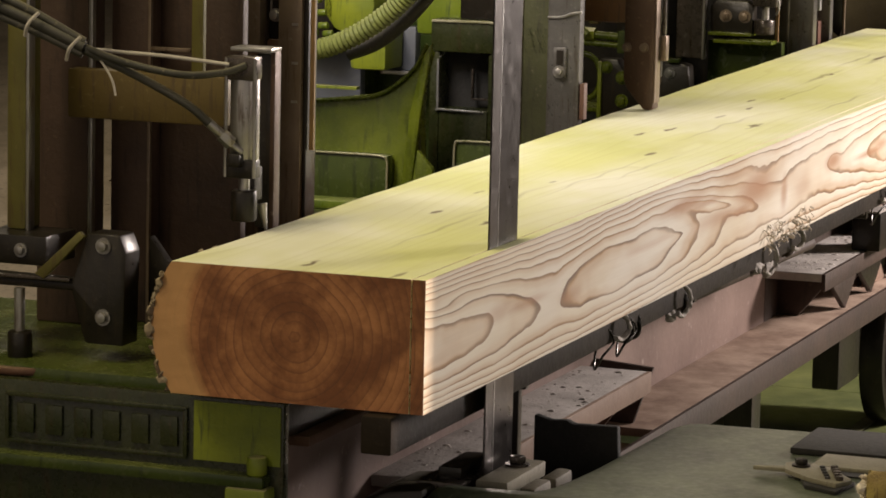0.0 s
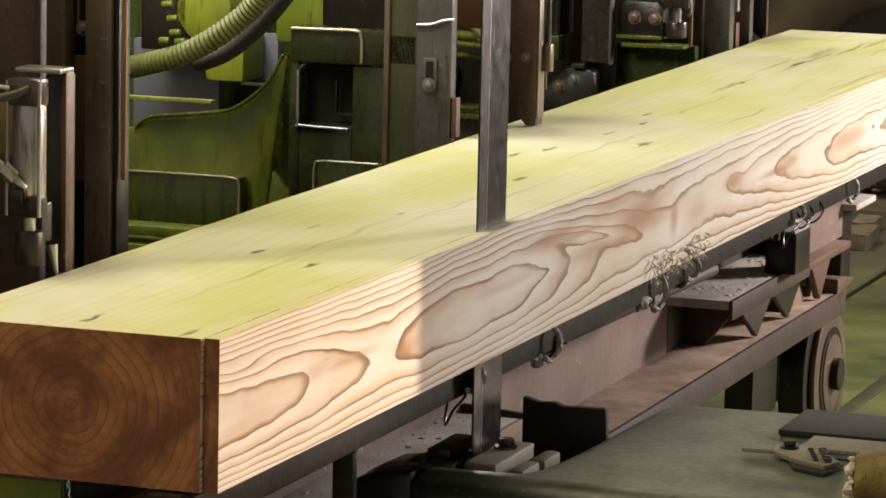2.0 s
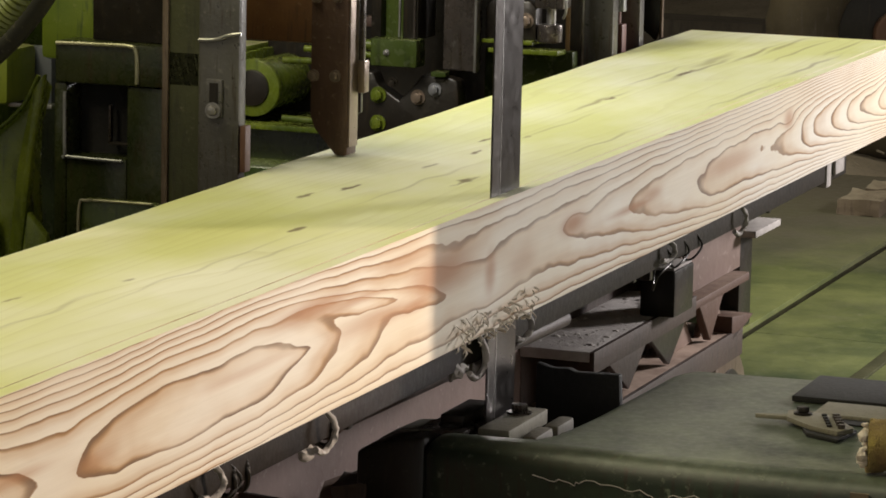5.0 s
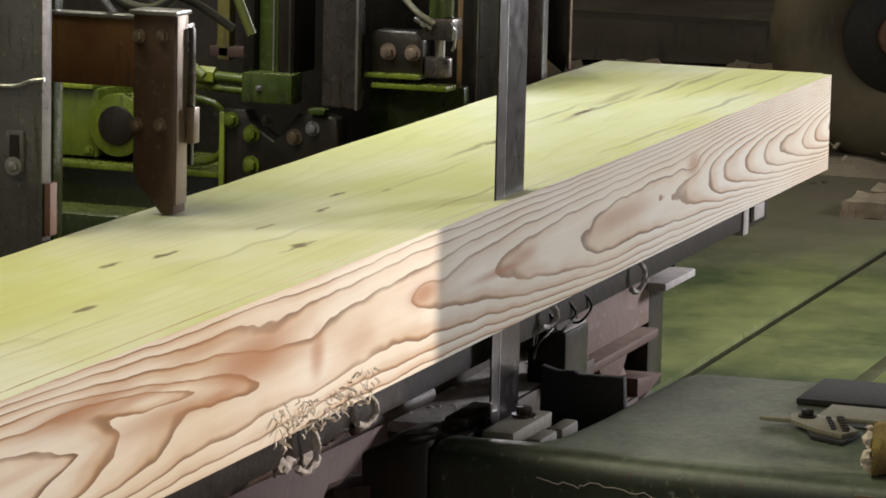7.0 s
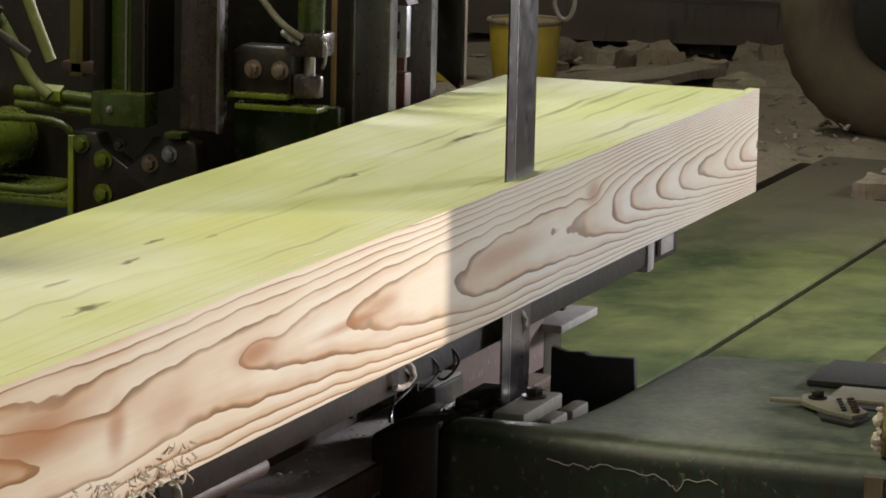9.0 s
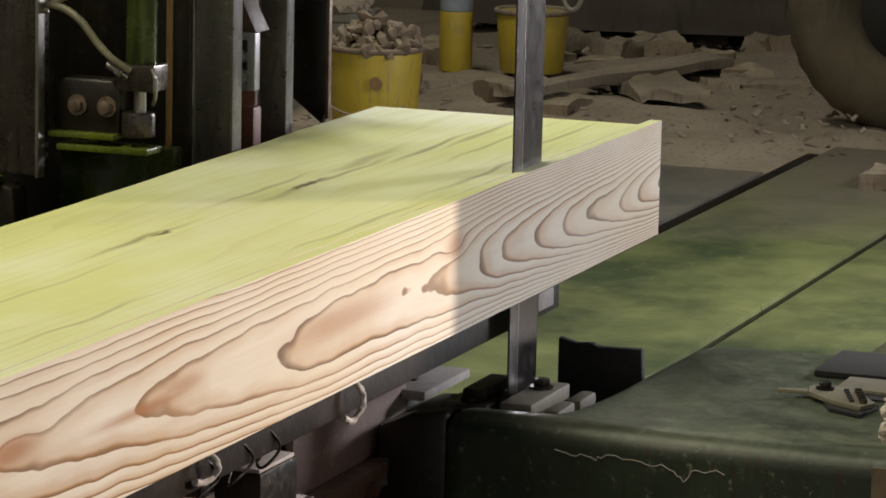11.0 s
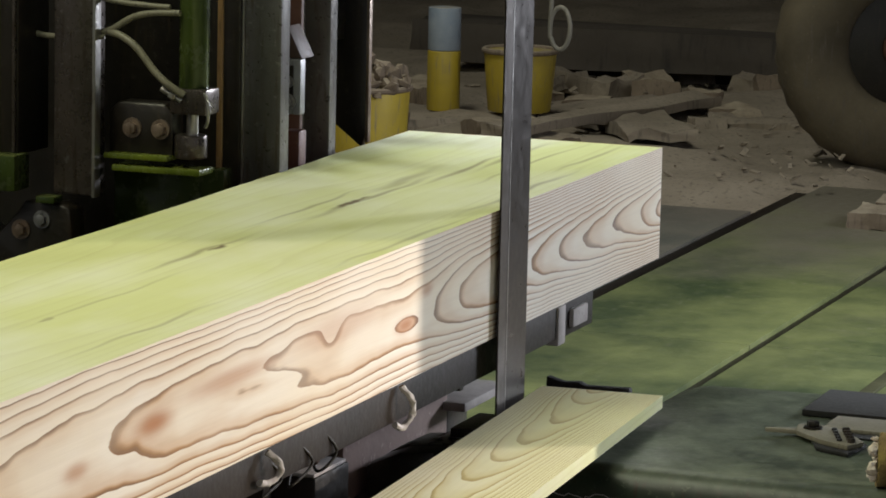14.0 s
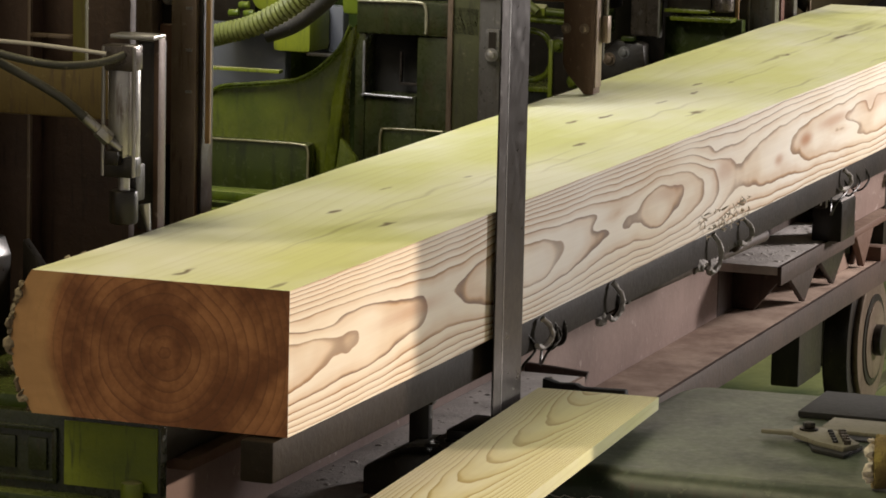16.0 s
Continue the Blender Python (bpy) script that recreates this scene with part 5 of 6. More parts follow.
    part("pipe", tube([(3.62, 1.02, 1.06), (3.62, 0.98, 1.0), (3.62, 0.945, 0.94), (3.62, 0.91, 0.91)], 0.009, 10), HOSE_GREEN, h, "pale green hose")
    part("hose", tube([(3.6, 1.10, 1.04), (3.6, 1.05, 0.99), (3.6, 1.02, 0.99), (3.6, 0.99, 1.05)], 0.008, 10), HOSE, h)
    face("gear_box", h, 3.72, 0.2, 1.160, 1.29, 0.737, 0.862, GREEN_MID, "yellow-green gear box", 0.008)
    face("gear_lid", h, 3.71, 0.2, 1.17, 1.29, 0.862, 0.872, LIME, "", 0.003)
    bolt_on(h, 3.72, 1.18, 0.75, 0.007, GREEN_MID, "x")
    part("drum", cy((3.72, 1.12, 0.80), (3.9, 1.12, 0.80), 0.052, 28, bev=0.006), GREEN_MID, h, "green drum")
    part("drum_ring", cy((3.71, 1.12, 0.80), (3.73, 1.12, 0.80), 0.058, 28, bev=0.004), GREEN_MID, h)
    part("drum_eye", cy((3.705, 1.12, 0.80), (3.715, 1.12, 0.80), 0.036, 24, bev=0.002), BLACK, h)
    part("ring_frame", tube([(3.70, 1.05, 0.86), (3.70, 0.96, 0.86), (3.70, 0.915, 0.845), (3.70, 0.90, 0.80), (3.70, 0.915, 0.76), (3.70, 0.96, 0.745), (3.70, 1.05, 0.745)], 0.007, 10), GREEN_MID, h, "green rounded frame")
    face("shelf", h, 3.68, 0.24, 0.90, 1.29, 0.722, 0.732, GREEN_MID, "green shelf plate", 0.002)
    face("apron", h, 3.74, 0.02, 0.66, 1.3, 0.447, 0.722, GREEN_DARK)
    # added black sheet that keeps the depth behind the column dark
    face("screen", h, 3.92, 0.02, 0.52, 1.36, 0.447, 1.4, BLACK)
    face("window_post", h, 3.80, 0.03, 0.94, 0.965, 0.92, 1.4, OLIVE, "olive post")
    face("window_post", h, 3.80, 0.03, 0.87, 0.885, 0.92, 1.4, OLIVE, "olive post")
    face("red_bar", h, 3.80, 0.03, 0.86, 0.98, 0.925, 0.945, BROWN_DARK, "", 0.003)
    face("low_cover", h, 3.2, 0.12, 0.80, 1.05, 0.64, 0.72, GREEN_DARK, "dull green cover", 0.012)
    face("low_stand", h, 3.25, 0.15, 0.8, 1.0, 0.447, 0.66, GREEN_DARK)
    return h


def head_block_far():
    h = empty("head_block", "black steel head block with red recess and ochre edge strip", "head block", "head blocks of the carriage")
    base_block(h, 3.82, 0.5)
    face("edge_strip", h, 3.80, 0.006, 0.495, 0.503, 0.872, 1.45, ORANGE, "thin ochre edge strip", 0.001)
    face("knee_post", h, 3.85, 0.02, 0.487, 0.514, 0.70, 1.45, BLACK, "black knee post")
    face("knee_post", h, 3.86, 0.035, 0.4255, 0.486, 0.715, 1.45, STEEL_KNEE, "dark steel knee post")
    face("arris", h, 3.856, 0.01, 0.4845, 0.4885, 0.715, 1.45, STEEL_BRIGHT, "bright worn arris", 0.001)
    face("knee_post", h, 4.10, 0.03, 0.4435, 0.489, 0.715, 1.45, STEEL_KNEE, "dark steel knee post")
    face("arris", h, 4.096, 0.01, 0.4865, 0.4905, 0.715, 1.45, STEEL_BRIGHT, "bright worn arris", 0.001)
    face("recess", h, 4.03, 0.012, 0.464, 0.525, 0.715, 1.45, RED_DARK, "dark rust-red recess")
    face("slot_plate", h, 3.965, 0.02, 0.437, 0.474, 0.965, 1.05, STEEL_GREY, "worn slot plate", 0.003)
    face("slot", h, 3.963, 0.004, 0.449, 0.463, 0.98, 1.04, BLACK, "", 0)
    bolt_on(h, 3.964, 0.456, 0.985, 0.008, axis="x")
    bolt_on(h, 3.964, 0.456, 1.015, 0.006, axis="x")
    face("red_foot", h, 3.97, 0.03, 0.440, 0.468, 0.86, 0.94, RED_BOLT, "red painted foot")
    part("wedge", prism([(0.437, 1.05), (0.474, 1.05), (0.462, 1.10)], "x", 3.97, 4.02, 0.002), BROWN_DARK, h)
    part("stop", prism([(0.526, 1.13), (0.461, 1.13), (0.461, 0.90), (0.468, 0.876), (0.526, 0.92)], "x", 4.30, 4.318, 0.003), BLACK, h, "black pointed stop")
    face("stop_edge", h, 4.296, 0.012, 0.455, 0.4605, 0.885, 1.13, STEEL_BROWN, "bright edge", 0.001)
    face("stop_cap", h, 4.29, 0.06, 0.455, 0.60, 1.13, 1.137, STEEL_BRIGHT, "", 0.001)
    face("stop_arm", h, 4.2, 0.12, 0.50, 0.53, 1.05, 1.12, BLACK)
    face("stop_back", h, 4.18, 0.03, 0.49, 0.56, 0.715, 1.45, BLACK)
    return h


RED_DARK = worn("dark_red_rust", (0.05, 0.017, 0.011), (0.095, 0.038, 0.022), (0.012, 0.007, 0.006), 0.6, 0.1, 5, (0.12, 0.06, 0.04), 0.3, 0.2)
STEEL_GREY = worn("grey_worn_steel", (0.19, 0.19, 0.20), (0.30, 0.30, 0.31), (0.10, 0.10, 0.10), 0.40, 0.6, 6, (0.5, 0.5, 0.5), 0.35, 0.2)
STEEL_KNEE = worn("dark_worn_steel", (0.085, 0.08, 0.076), (0.16, 0.155, 0.15), (0.07, 0.055, 0.045), 0.30, 0.5, 6, (0.36, 0.34, 0.32), 0.4, 0.2)
OLIVE_DARK = worn("dark_olive_paint", (0.04, 0.042, 0.02), (0.07, 0.075, 0.032), (0.03, 0.028, 0.018), 0.42, 0.1, 6, (0.22, 0.2, 0.13), 0.3, 0.2)
GREEN_MID = worn("mid_green_paint", (0.045, 0.066, 0.007), (0.135, 0.165, 0.015), (0.03, 0.042, 0.008), 0.24, 0.0, 6, (0.24, 0.24, 0.12), 0.2, 0.12, (0.13, 0.14, 0.03), spec=0.4)
RUST_BROWN = worn("rusty_olive_brown", (0.085, 0.056, 0.016), (0.13, 0.09, 0.026), (0.06, 0.035, 0.02), 0.42, 0.2, 6, (0.3, 0.24, 0.12), 0.3, 0.15)
RUST_RED = worn("rusty_red_brown", (0.10, 0.042, 0.016), (0.17, 0.082, 0.028), (0.06, 0.03, 0.015), 0.42, 0.2, 6, (0.3, 0.22, 0.12), 0.3, 0.15)
# pale colour of the edge highlights on the green castings
EDGE_GLINT = worn("pale_edge_highlight", (0.26, 0.25, 0.15), (0.36, 0.34, 0.25), (0.10, 0.11, 0.04), 0.3, 0.4, 12, (0.5, 0.48, 0.4), 0.4, 0.1)
BLUE_GREY = worn("blue_grey_sheet", (0.09, 0.10, 0.125), (0.12, 0.13, 0.155), None, 0.55, 0.0, 3, (0.2, 0.2, 0.2), 0.3, 0.1)
BROWN_EDGE = worn("worn_brown_steel", (0.062, 0.033, 0.021), (0.10, 0.058, 0.04), (0.06, 0.035, 0.024), 0.42, 0.35, 6, (0.34, 0.27, 0.2), 0.35, 0.2)
RIDERS = [CARRIAGE, head_block_near(), head_block_mid(), drive_housing(), lift_column(), head_block_far()]
# ---------------------------------------------------------------- the band saw
SAW = empty("band_saw", "dark green band saw with bare steel blade and cast table", "band saw")


def build_saw():
    s = SAW
    sec = [(0.0, -0.0012), (0.036, -0.0019), (0.125, -0.0013), (0.125, -0.0006), (0.036, -0.0010), (0.0, -0.0005)]
    part("blade", prism(sec, "z", 0.40, 2.45, 0), BLADE, s, "dark steel band saw blade")
    # the blade's narrow reflection, laid on as a strip of bright steel
    part("glint_line", bx(0.036, 0.0395, -0.0023, -0.0018, 0.57, 2.4, 0), STEEL_BRIGHT, s, "bright reflection line laid along the blade")
    # paler steel over the first quarter of the blade's width
    part("pale_strip", bx(0.0015, 0.033, -0.0026, -0.0021, 0.57, 2.4, 0), BLADE_PALE, s, "paler strip along the blade")
    top = [(-0.135, 0.050), (-0.135, -1.9), (0.60, -1.9), (0.545, -0.45), (0.525, -0.150), (0.470, -0.126), (0.12, -0.112), (-0.02, -0.098), (-0.05, -0.085), (-0.058, 0.050)]
    part("table", prism(top, "z", 0.30, 0.572, 0.036, seg=6), TABLE, s, "dark green cast table with a rounded rim, scuffed")
    part("base", bx(-0.115, 0.60, -1.8, 0.0, 0.0, 0.31, 0.01), GREEN_DARK, s, "dark green saw base")
    part("left_cheek", prism([(0.048, 0.30), (0.048, 0.566), (0.10, 0.560), (0.150, 0.538), (0.150, 0.30)], "x", -0.110, 0.02, 0.007), BLACK, s, "greasy black cheek with a sloping top")
    part("dust_drift", prism([(0.055, 0.568), (0.10, 0.5645), (0.135, 0.547), (0.10, 0.5595), (0.055, 0.563)], "x", -0.06, 0.015, 0.001), STEEL_DUSTY, s, "dust on the cheek's top")
    for k, (y0, y1, z0, z1, m) in enumerate(((0.10, 0.19, 0.455, 0.490, BROWN_DARK), (0.13, 0.215, 0.425, 0.458, RUST), (0.12, 0.25, 0.395, 0.430, BROWN_DARK), (0.15, 0.28, 0.30, 0.400, RUST))):
        tagged(part("ragged_scrap", rough_block((-0.11, 0.05, y0, y1, z0, z1), Matrix.Rotation(0.1 * k - 0.15, 4, "X"), k, 0.022), m, s, "ragged greasy scrap wood"), kind="stuff")
    part("chute_wall", bx(0.0, 0.44, 0.03, 0.05, 0.30, 0.50, 0.004), BLACK, s)
    part("flap", prism([(-0.128, 0.49), (-0.122, 0.606), (-0.055, 0.604), (-0.045, 0.609), (-0.02, 0.607), (0.006, 0.614), (0.006, 0.49)], "x", 0.245, 0.262, 0.003), MATT_BLACK, s,
         "matt black rubber flap")
    part("chute_floor", bx(0.0, 0.44, -0.15, 0.03, 0.46, 0.49, 0.004), BLACK, s)
    # lower blade guide
    part("guide_plate", bx(-0.065, 0.105, -0.060, -0.013, 0.555, 0.577, 0.003), DUSTY_STEEL, s, "worn olive-grey steel guide plate under dust")
    bolt_on(s, 0.055, -0.034, 0.577, 0.012, STEEL, "z", 1)
    for x0, x1, y0, y1, z in ((-0.045, 0.03, -0.094, -0.070, 0.568), (0.045, 0.12, -0.096, -0.072, 0.566), (-0.075, 0.055, -0.126, -0.099, 0.558)):
        part("guide_block", bx(x0, x1, y0, y1, 0.53, z, 0.007), STEEL_DUSTY, s, "small rounded steel block")
    part("guide_block", bx(-0.06, 0.06, 0.008, 0.075, 0.545, 0.568, 0.003), STEEL, s, "dark guide block")
    part("guide_block", bx(-0.03, 0.09, 0.02, 0.055, 0.568, 0.584, 0.003), BLACK, s)
    bolt_on(s, -0.02, 0.045, 0.568, 0.010, BLACK, "z", 1)
    # pale crack in the table's paint
    crack = [(-0.118, 0.553), (-0.122, 0.534), (-0.149, 0.531), (-0.177, 0.527), (-0.193, 0.537), (-0.241, 0.530), (-0.281, 0.526), (-0.302, 0.509), (-0.317, 0.526), (-0.376, 0.526)]
    rnd = random.Random(9)
    crack = [(ya + (yb - ya) * k / 4 + rnd.uniform(-0.002, 0.002), za + (zb - za) * k / 4 + rnd.uniform(-0.003, 0.003))
             for (ya, za), (yb, zb) in zip(crack, crack[1:]) for k in range(4)]
    part("crack", tube([(-0.1358, y, min(z, 0.535)) for y, z in crack], 0.0008, 6, steps=1), PALE, s, "pale cracked line in the paint")
    part("tape", bx(-0.1375, -0.134, -0.585, -0.560, 0.49, 0.555, 0.0), OLD_WOOD, s, "faded patch")
    # hinged plates on the table
    part("cover_plate", bx(0.33, 0.50, -0.75, -0.36, 0.573, 0.582, 0.002), MATT_BLACK, s, "black cover plate")
    part("cover_plate", bx(0.235, 0.325, -0.75, -0.415, 0.573, 0.579, 0.002), DUSTY_STEEL, s, "dusty steel strip")
    part("plate_slot", bx(0.20, 0.232, -0.75, -0.435, 0.5725, 0.5745, 0), MATT_BLACK, s, "dark gap")
    body = [(0.21, -0.385), (0.225, -0.405), (0.20, -0.455), (0.13, -0.50), (0.095, -0.485), (0.12, -0.44), (0.165, -0.395)]
    pointer = part("pointer", prism(body, "z", 0.578, 0.585, 0.001), DUSTY_STEEL, s, "dusty olive steel pointer plate")
    part("needle", prism([(0.175, -0.346), (0.181, -0.346), (0.198, -0.40), (0.176, -0.40)], "z", 0.577, 0.583, 0.001), DUSTY_STEEL, pointer, "thin needle of the pointer")
    part("pointer_base", prism([(0.10, -0.44), (0.15, -0.42), (0.15, -0.50), (0.075, -0.49)], "z", 0.5725, 0.578, 0.001), MATT_BLACK, s, "black plate under the pointer")
    for k in range(5):
        x, y = 0.118 + 0.017 * k, -0.485 + 0.006 * k
        part("stud", cy((x, y, 0.585), (x, y, 0.591), 0.0055, 10), STEEL, s)
        part("stud", cy((x + 0.004, y + 0.018, 0.585), (x + 0.004, y + 0.018, 0.588), 0.004, 8), MATT_BLACK, s)
    bolt_on(s, 0.19, -0.412, 0.585, 0.009, BLACK, "z", 1)
    # frame column and wheel housing above
    # unseen column, placed and widened to keep work_lamp off part of the timber
    part("column", bx(0.59, 1.5, -1.5, -1.0, 0.0, 2.7, 0.02), GREEN_DARK, s, "dark green saw column out of view, widened to block the work lamp")
    part("wheel_housing", bx(-0.5, 1.1, -1.4, 0.25, 2.3, 3.5, 0.03), GREEN_DARK, s, "dark green upper wheel housing")


BLADE = worn("dark_blade_steel", (0.034, 0.029, 0.027), (0.054, 0.046, 0.042), (0.04, 0.033, 0.03), 0.30, 0.75, 3, (0.3, 0.28, 0.27), 0.2, 0.05)
BLADE_PALE = worn("pale_blade_steel", (0.075, 0.066, 0.061), (0.12, 0.107, 0.10), (0.07, 0.06, 0.055), 0.33, 0.8, 4, (0.4, 0.38, 0.37), 0.25, 0.05)
MOSSY = worn("mossy_bark", (0.20, 0.13, 0.06), (0.34, 0.27, 0.07), (0.11, 0.07, 0.035), 0.85, 0.0, 18, (0.42, 0.36, 0.10), 0.5, 0.8)
TABLE = worn("scuffed_dark_green_paint", (0.014, 0.022, 0.016), (0.034, 0.052, 0.028), (0.028, 0.018, 0.012), 0.38, 0.0, 5, (0.26, 0.29, 0.21), 0.5, 0.10, (0.17, 0.195, 0.135))
STEEL_DUSTY = worn("dusty_dark_steel", (0.10, 0.09, 0.07), (0.17, 0.155, 0.12), (0.06, 0.05, 0.04), 0.6, 0.2, 9, (0.3, 0.28, 0.22), 0.35, 0.2)
DUSTY_STEEL = worn("dusty_olive_steel", (0.17, 0.155, 0.115), (0.26, 0.24, 0.18), (0.14, 0.12, 0.09), 0.6, 0.1, 9, (0.45, 0.42, 0.34), 0.35, 0.2)
build_saw()

bm = tube([(-0.085, -0.570, 0.612), (-0.07, -0.66, 0.612), (-0.05, -0.78, 0.614), (-0.02, -0.95, 0.614)], 0.036, 22, steps=10)
for v in bm.verts:
    k = v.co * 34
    v.co += 0.010 * Vector((noise.noise(k), 0.8 * noise.noise(k * 1.7 + Vector((5, 0, 0))), noise.noise(k + Vector((0, 7, 0)))))
    v.co.z = max(v.co.z, 0.573)
stub = thing("log_stub", bm, [MOSSY], "mossy yellow-brown log stub with ragged end on the saw table", "log")
rnd = random.Random(3)
bm = bmesh.new()
for _ in range(46):
    a, q = rnd.uniform(0, math.tau), 0.03 * math.sqrt(rnd.random())
    c = Vector((-0.086 + q * math.cos(a), -0.568, 0.612 + q * math.sin(a)))
    m = Matrix.Translation(c) @ Euler((rnd.uniform(-1, 1), rnd.uniform(-1, 1), rnd.uniform(-1, 1))).to_matrix().to_4x4()
    bmesh.ops.create_icosphere(bm, subdivisions=1, radius=1, matrix=m @ Matrix.Diagonal((rnd.uniform(0.003, 0.009), rnd.uniform(0.004, 0.012), rnd.uniform(0.003, 0.008), 1)))
tagged(part("heartwood", bm, CHIPS, stub, "pale ragged heartwood", smooth=False), kind="stuff")


# ---------------------------------------------------------------- far side of the shop
def bucket(x, y, r, h, z, mat, label, fill=True):
    b = empty("bucket", label, "bucket", "buckets in the shop")
    bm = cy((x, y, z), (x, y, z + h), r * 0.86, 36, r2=r, bev=0.006)
    part("body", bm, mat, b)
    part("rim", tube([(x + r * math.cos(a * math.tau / 24), y + r * math.sin(a * math.tau / 24), z + h) for a in range(25)], 0.010, 8, steps=2), OLD_WOOD, b, "dusty rim")
    if fill:
        rnd = random.Random(8)
        bm = bmesh.new()
        for k in range(70):
            a, q = rnd.uniform(0, math.tau), r * math.sqrt(rnd.random()) * 0.95
            c = Vector((x + q * math.cos(a), y + q * math.sin(a), z + h + 0.09 * (1 - q / r) + rnd.uniform(-0.02, 0.02)))
            sc = (rnd.uniform(0.02, 0.055), rnd.uniform(0.015, 0.035), rnd.uniform(0.008, 0.022))
            bmesh.ops.create_icosphere(bm, subdivisions=1, radius=1, matrix=Matrix.Translation(c) @ Euler((rnd.random() * 3, rnd.random() * 3, rnd.random() * 3)).to_matrix().to_4x4() @ Matrix.Diagonal((*sc, 1)))
        tagged(part("filling", bm, OLD_WOOD, b, "heaped dusty offcuts", smooth=False), kind="stuff")
        part("handle", tube([(x - 0.12, y + r * 0.98, z + h - 0.02), (x - 0.22, y + 0.08, z + h - 0.16), (x - 0.22, y - 0.06, z + h - 0.20), (x - 0.12, y - r * 0.98, z + h - 0.17)], 0.004, 8),
             OLD_WOOD, b, "dusty wire handle")
        part("emblem", cy((x - r * 0.985, y - 0.06, z + h - 0.10), (x - r * 1.0, y - 0.06, z + h - 0.10), 0.022, 20), ORANGE, b, "faded round emblem")
    return b


bucket(6.0, 2.55, 0.152, 0.345, 0.0, YELLOW, "yellow plastic bucket heaped with dusty offcuts")
bucket(7.7, 2.595, 0.135, 0.225, 0.09, YELLOW, "yellow plastic bucket with a dusty pale top", False)
BLUE_BAND = worn("pale_blue_grey_plastic", (0.20, 0.24, 0.29), (0.30, 0.33, 0.37), None, 0.5, 0.0, 8, (0.4, 0.36, 0.28), 0.4, 0.1, DUST)
canister = empty("canister", "upright yellow canister with a pale blue band on top", "canister")
part("body", cy((7.7, 2.895, 0.075), (7.7, 2.895, 0.30), 0.062, 24, bev=0.006), YELLOW, canister)
part("band", cy((7.7, 2.895, 0.30), (7.7, 2.895, 0.46), 0.061, 24, bev=0.004), BLUE_BAND, canister, "pale blue-grey band")


def bin_box(x, y, w, d, h, z, label):
    b = empty("bin", label, "bin", "bins in the shop")
    part("body", bx(x - d / 2, x + d / 2, y - w / 2, y + w / 2, z, z + h, 0.02), GREY_BIN, b)
    part("rim", bx(x - d / 2 - 0.012, x + d / 2 + 0.012, y - w / 2 - 0.012, y + w / 2 + 0.012, z + h - 0.03, z + h, 0.006), GREY_BIN, b, "folded dusty rim")
    rnd = random.Random(int(y * 100))
    bm = bmesh.new()
    for k in range(26):
        c = Vector((x + rnd.uniform(-d, d) * 0.45, y + rnd.uniform(-w, w) * 0.45, z + h + rnd.uniform(-0.01, 0.03)))
        bmesh.ops.create_icosphere(bm, subdivisions=1, radius=1, matrix=Matrix.Translation(c) @ Matrix.Diagonal((0.06, 0.05, 0.03, 1)))
    tagged(part("sawdust", bm, SAWDUST, b, "sawdust heaped on top", smooth=False), kind="stuff")
    return b


bin_box(6.5, 3.18, 0.25, 0.34, 0.39, 0.02, "dusty olive-grey plastic bin full of sawdust")
bin_box(7.3, 3.55, 0.5, 0.5, 0.62, 0.02, "tall dusty grey bin")
bin_box(6.75, 2.98, 0.17, 0.25, 0.36, 0.02, "narrow dark dusty box")


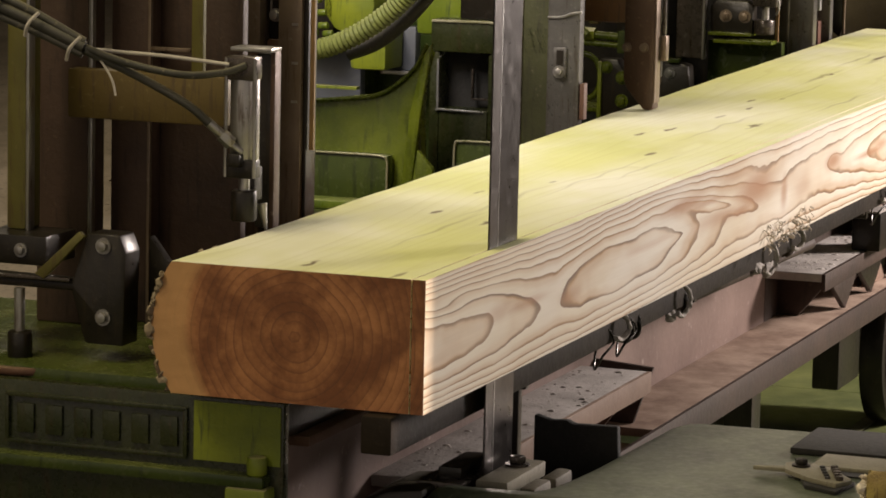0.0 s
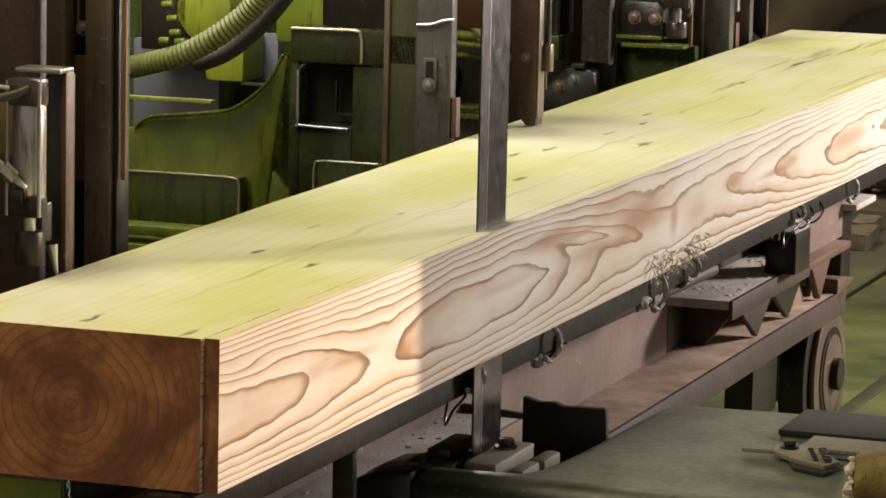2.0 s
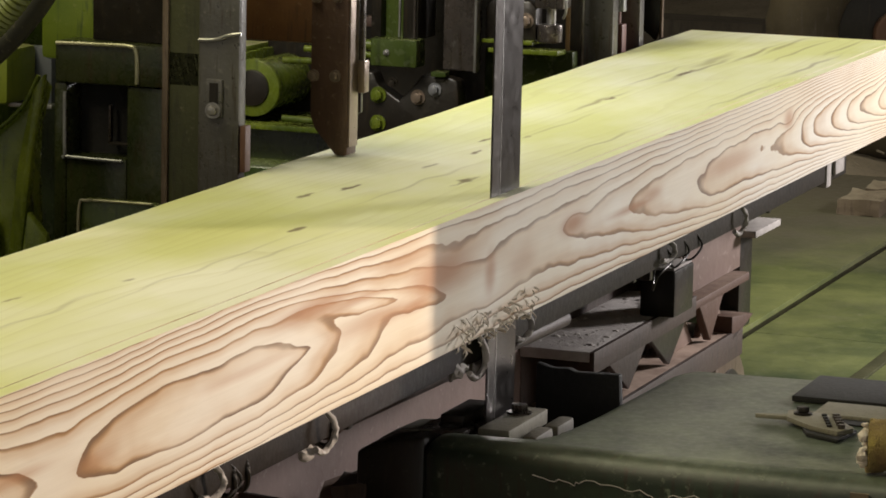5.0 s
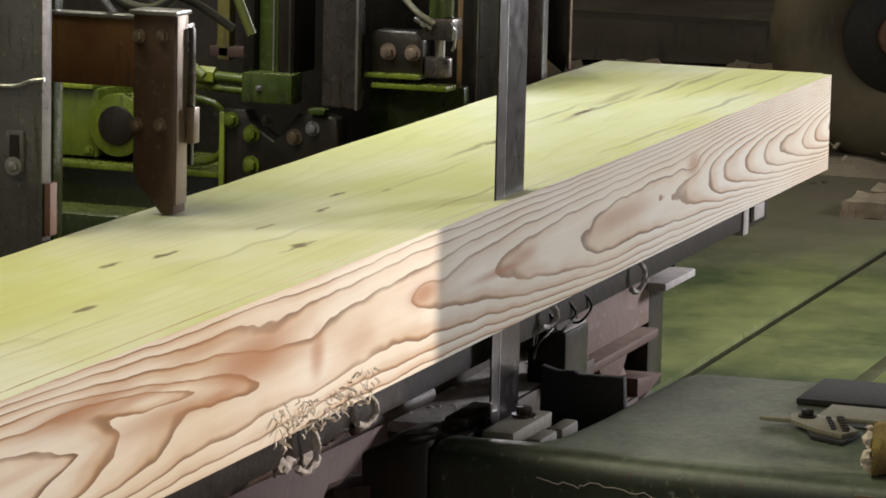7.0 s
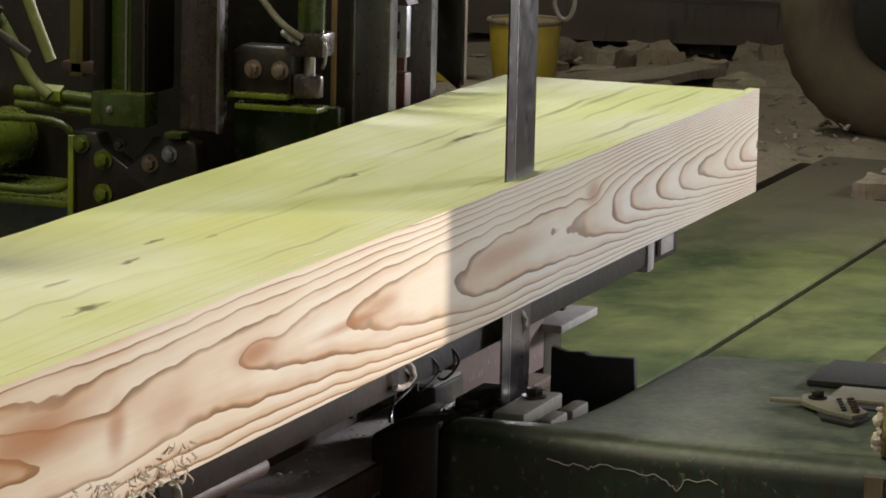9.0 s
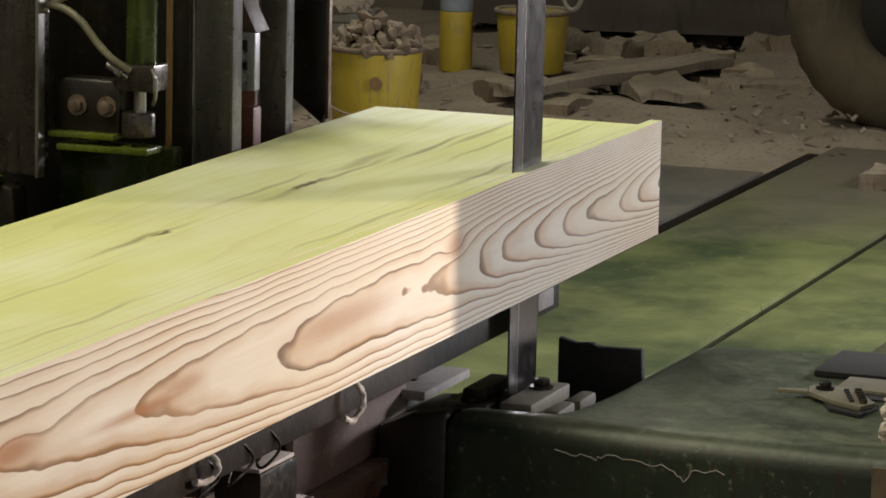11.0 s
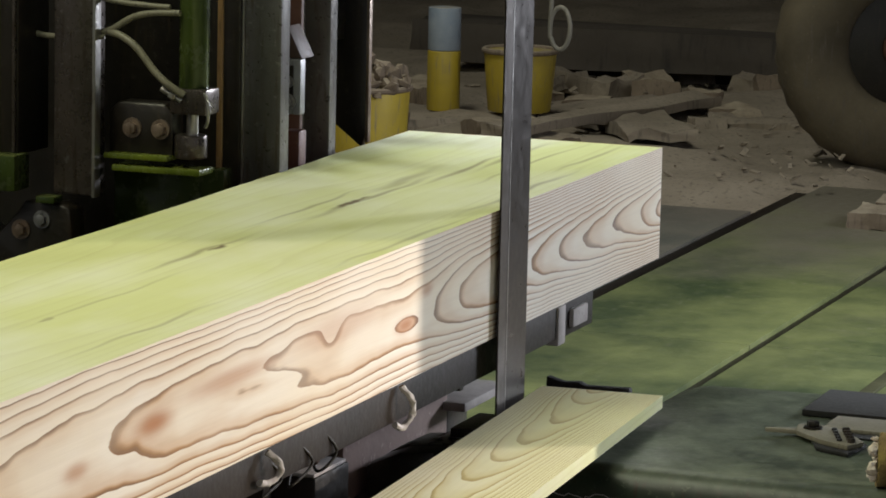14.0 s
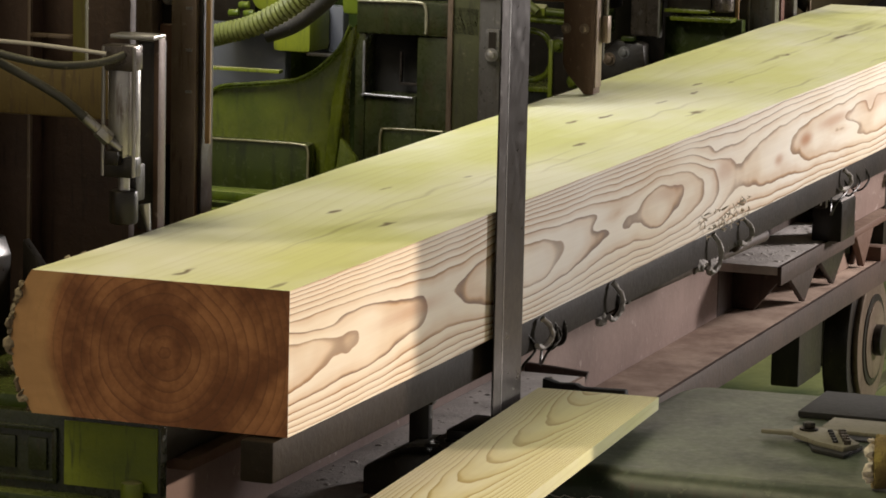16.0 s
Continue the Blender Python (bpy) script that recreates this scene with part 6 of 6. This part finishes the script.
def rubble():
    rnd = random.Random(21)
    for k in range(34):
        x, y = rnd.uniform(6.9, 9.6), rnd.uniform(1.5, 3.5)
        a, b, c = rnd.uniform(0.05, 0.22), rnd.uniform(0.03, 0.10), rnd.uniform(0.015, 0.05)
        m = Matrix.Rotation(rnd.uniform(0, 3), 4, "Z") @ Matrix.Rotation(rnd.uniform(-0.3, 0.3), 4, "X")
        bm = rough_block((x - a, x + a, y - b, y + b, 0.03, 0.03 + 2 * c), m, k, 0.022)
        thing("wood_offcut", bm, OLD_WOOD if k % 3 else SAWDUST, "weathered wood offcut half buried in sawdust", "offcut", "offcuts on the ground")
    # crumpled sacks by the bins
    for k, (x, y, w) in enumerate(((5.6, 2.98, 0.13), (5.75, 3.02, 0.12), (5.65, 2.93, 0.10))):
        bm = bmesh.new()
        bmesh.ops.create_icosphere(bm, subdivisions=4, radius=1, matrix=Matrix.Translation((x, y, 0.05 + 0.07 * k)) @ Matrix.Diagonal((w * 1.4, w, 0.055, 1)))
        for v in bm.verts:
            fold = abs(noise.noise(v.co * 16 + Vector((k, 5, 2)))) + 0.5 * abs(noise.noise(v.co * 38))
            v.co += v.normal * 0.05 * (0.3 - fold)
            v.co += 0.075 * Vector((noise.noise(v.co * 12), noise.noise(v.co * 9 + Vector((3, 3, 3))), noise.noise(v.co * 11 + Vector((9, 1, 3)))))
        thing("sack", bm, SACK, "crumpled grimy grey sack", "sack", "crumpled sacks")
    for x0, x1, y0, y1, z in ((9.2, 9.5, -0.2, 3.4, 0.10), (9.6, 9.9, -0.4, 3.6, 0.02), (10.0, 10.4, -0.5, 3.9, 0.02)):
        bm = rough_block((x0, x1, y0, y1, z, z + 0.16), Matrix.Rotation(0.06 * (z - 0.1), 4, "Z"), x0, 0.02)
        thing("baulk", bm, WALL, "dusty dark timber baulk lying on the ground", "timber baulk", "stacked baulks")
    thing("stick", rough_block((5.98, 6.2, 0.80, 0.93, 0.0, 0.05), None, 3, 0.012), OLD_WOOD, "brown wood offcut on the green floor", "offcut", "offcuts on the ground")
    thing("stick", rough_block((6.35, 6.5, 0.86, 0.93, 0.0, 0.04), None, 5, 0.014), OLD_WOOD, "small brown wood offcut on the floor", "offcut", "offcuts on the ground")
    m = Matrix.Rotation(-0.25, 4, "Z")
    thing("scrap_board", rough_block((6.9, 8.3, 2.15, 2.3, 0.09, 0.13), m, 7, 0.02), SAWDUST, "long dusty board lying in the sawdust", "board", "scrap boards")
    thing("scrap_board", rough_block((7.2, 7.9, 1.95, 2.2, 0.07, 0.11), Matrix.Rotation(0.5, 4, "Z"), 8, 0.02), SAWDUST, "short pale board lying in the sawdust", "board", "scrap boards")


rubble()


def chips_on_ground():
    rnd = random.Random(77)
    bm = bmesh.new()
    for _ in range(700):
        x, y = rnd.uniform(5.4, 9.5), rnd.uniform(1.0, 3.6)
        if x < 6.6 and y < 2.1:
            continue
        a = rnd.uniform(0.004, 0.020)
        m = Matrix.Translation((x, y, 0.045 + rnd.uniform(-0.02, 0.03))) @ Euler((rnd.uniform(-0.6, 0.6), rnd.uniform(-0.6, 0.6), rnd.uniform(0, 3))).to_matrix().to_4x4()
        bmesh.ops.create_cube(bm, size=1, matrix=m @ Matrix.Diagonal((a * 2, a, a * 0.4, 1)))
    thing("wood_chips", bm, SAWDUST, "scattered brown wood chips and bark on sawdust", "wood chips", kind="stuff", smooth=False)


chips_on_ground()


def tyre():
    t = empty("tyre", "large dusty tan rubber tyre standing on the ground", "tyre")
    c, big, small = Vector((7.4, 1.10, 0.435)), 0.315, 0.125
    bm = bmesh.new()
    turn = Matrix.Rotation(radians(28), 4, "Z")
    rings = []
    for i in range(64):
        a = i * math.tau / 64
        ring = []
        for j in range(20):
            b = j * math.tau / 20
            q = big + small * math.copysign(abs(math.cos(b)) ** 0.7, math.cos(b)) + (0.006 if (i % 2 and math.cos(b) > 0.5) else 0)
            ring.append(bm.verts.new(c + turn @ Vector((small * 0.95 * math.sin(b), q * math.cos(a), q * math.sin(a)))))
        rings.append(ring)
    for i in range(64):
        for j in range(20):
            bm.faces.new((rings[i][j], rings[(i + 1) % 64][j], rings[(i + 1) % 64][(j + 1) % 20], rings[i][(j + 1) % 20]))
    part("tread", bm, RUBBER, t)
    ax = turn @ Vector((1, 0, 0))
    part("rim", cy(c - ax * 0.05, c + ax * 0.08, 0.215, 40, bev=0.01), BLACK, t, "dark steel rim")
    part("hub", cy(c - ax * 0.09, c - ax * 0.04, 0.08, 24, bev=0.01), RUST, t, "rusty hub")


tyre()

loop = [(6.5, 2.05 + 0.035 * math.cos(a * math.tau / 12), 0.52 + 0.07 * math.sin(a * math.tau / 12)) for a in range(13)]
thing("hose_loop", tube(loop + [(6.5, 2.08, 0.75), (6.55, 2.10, 1.5), (6.6, 2.1, 5.2)], 0.008, 10), GREY_BIN, "pale grey rubber hose hanging in a loop from the ceiling", "hose")


# ---------------------------------------------------------------- what moves
RUN = [(0.0, -0.303), (4.0, -1.5965), (8.0, -2.884), (12.0, -4.195), (12.4, -4.322), (12.6, -4.356), (13.1, -4.358), (13.3, -4.285), (13.5, -4.156),
       (14.0, -3.637), (14.5, -2.929), (15.0, -2.202), (15.5, -1.466), (16.0, -0.731)]


def motions():
    for ob in RIDERS:
        walk(ob, [(t, pose(s, 0, 0)) for t, s in RUN])
    walk(BEAM, [(t, pose(s, 0.0 if t < 12.7 else (0.002 if t < 13.2 else 0.006), 0.80)) for t, s in RUN])
    cut = [(t, pose(s, 0, 0.80)) for t, s in RUN if t <= 12.4]
    fall = [(12.5, pose(-4.345, -0.004, 0.787, 0.3, -0.05, 0.05)), (12.6, pose(-4.439, -0.051, 0.611, 0, -1.74, 0.41)), (12.7, pose(-4.450, -0.095, 0.578, 1, -2.42, 0.90)),
            (12.8, pose(-4.486, -0.158, 0.642, 11.5, -1.38, 1.22)), (12.9, pose(-4.289, -0.185, 0.643, 53, -0.65, 1.86)),
            (13.0, pose(-4.25, -0.288, 0.621, 87, -0.1, 2.6)), (13.1, pose(-4.245, -0.318, 0.612, 90, 0, 2.86)), (16.0, pose(-4.245, -0.318, 0.612, 90, 0, 2.86))]
    walk(BOARD, cut + fall)


motions()
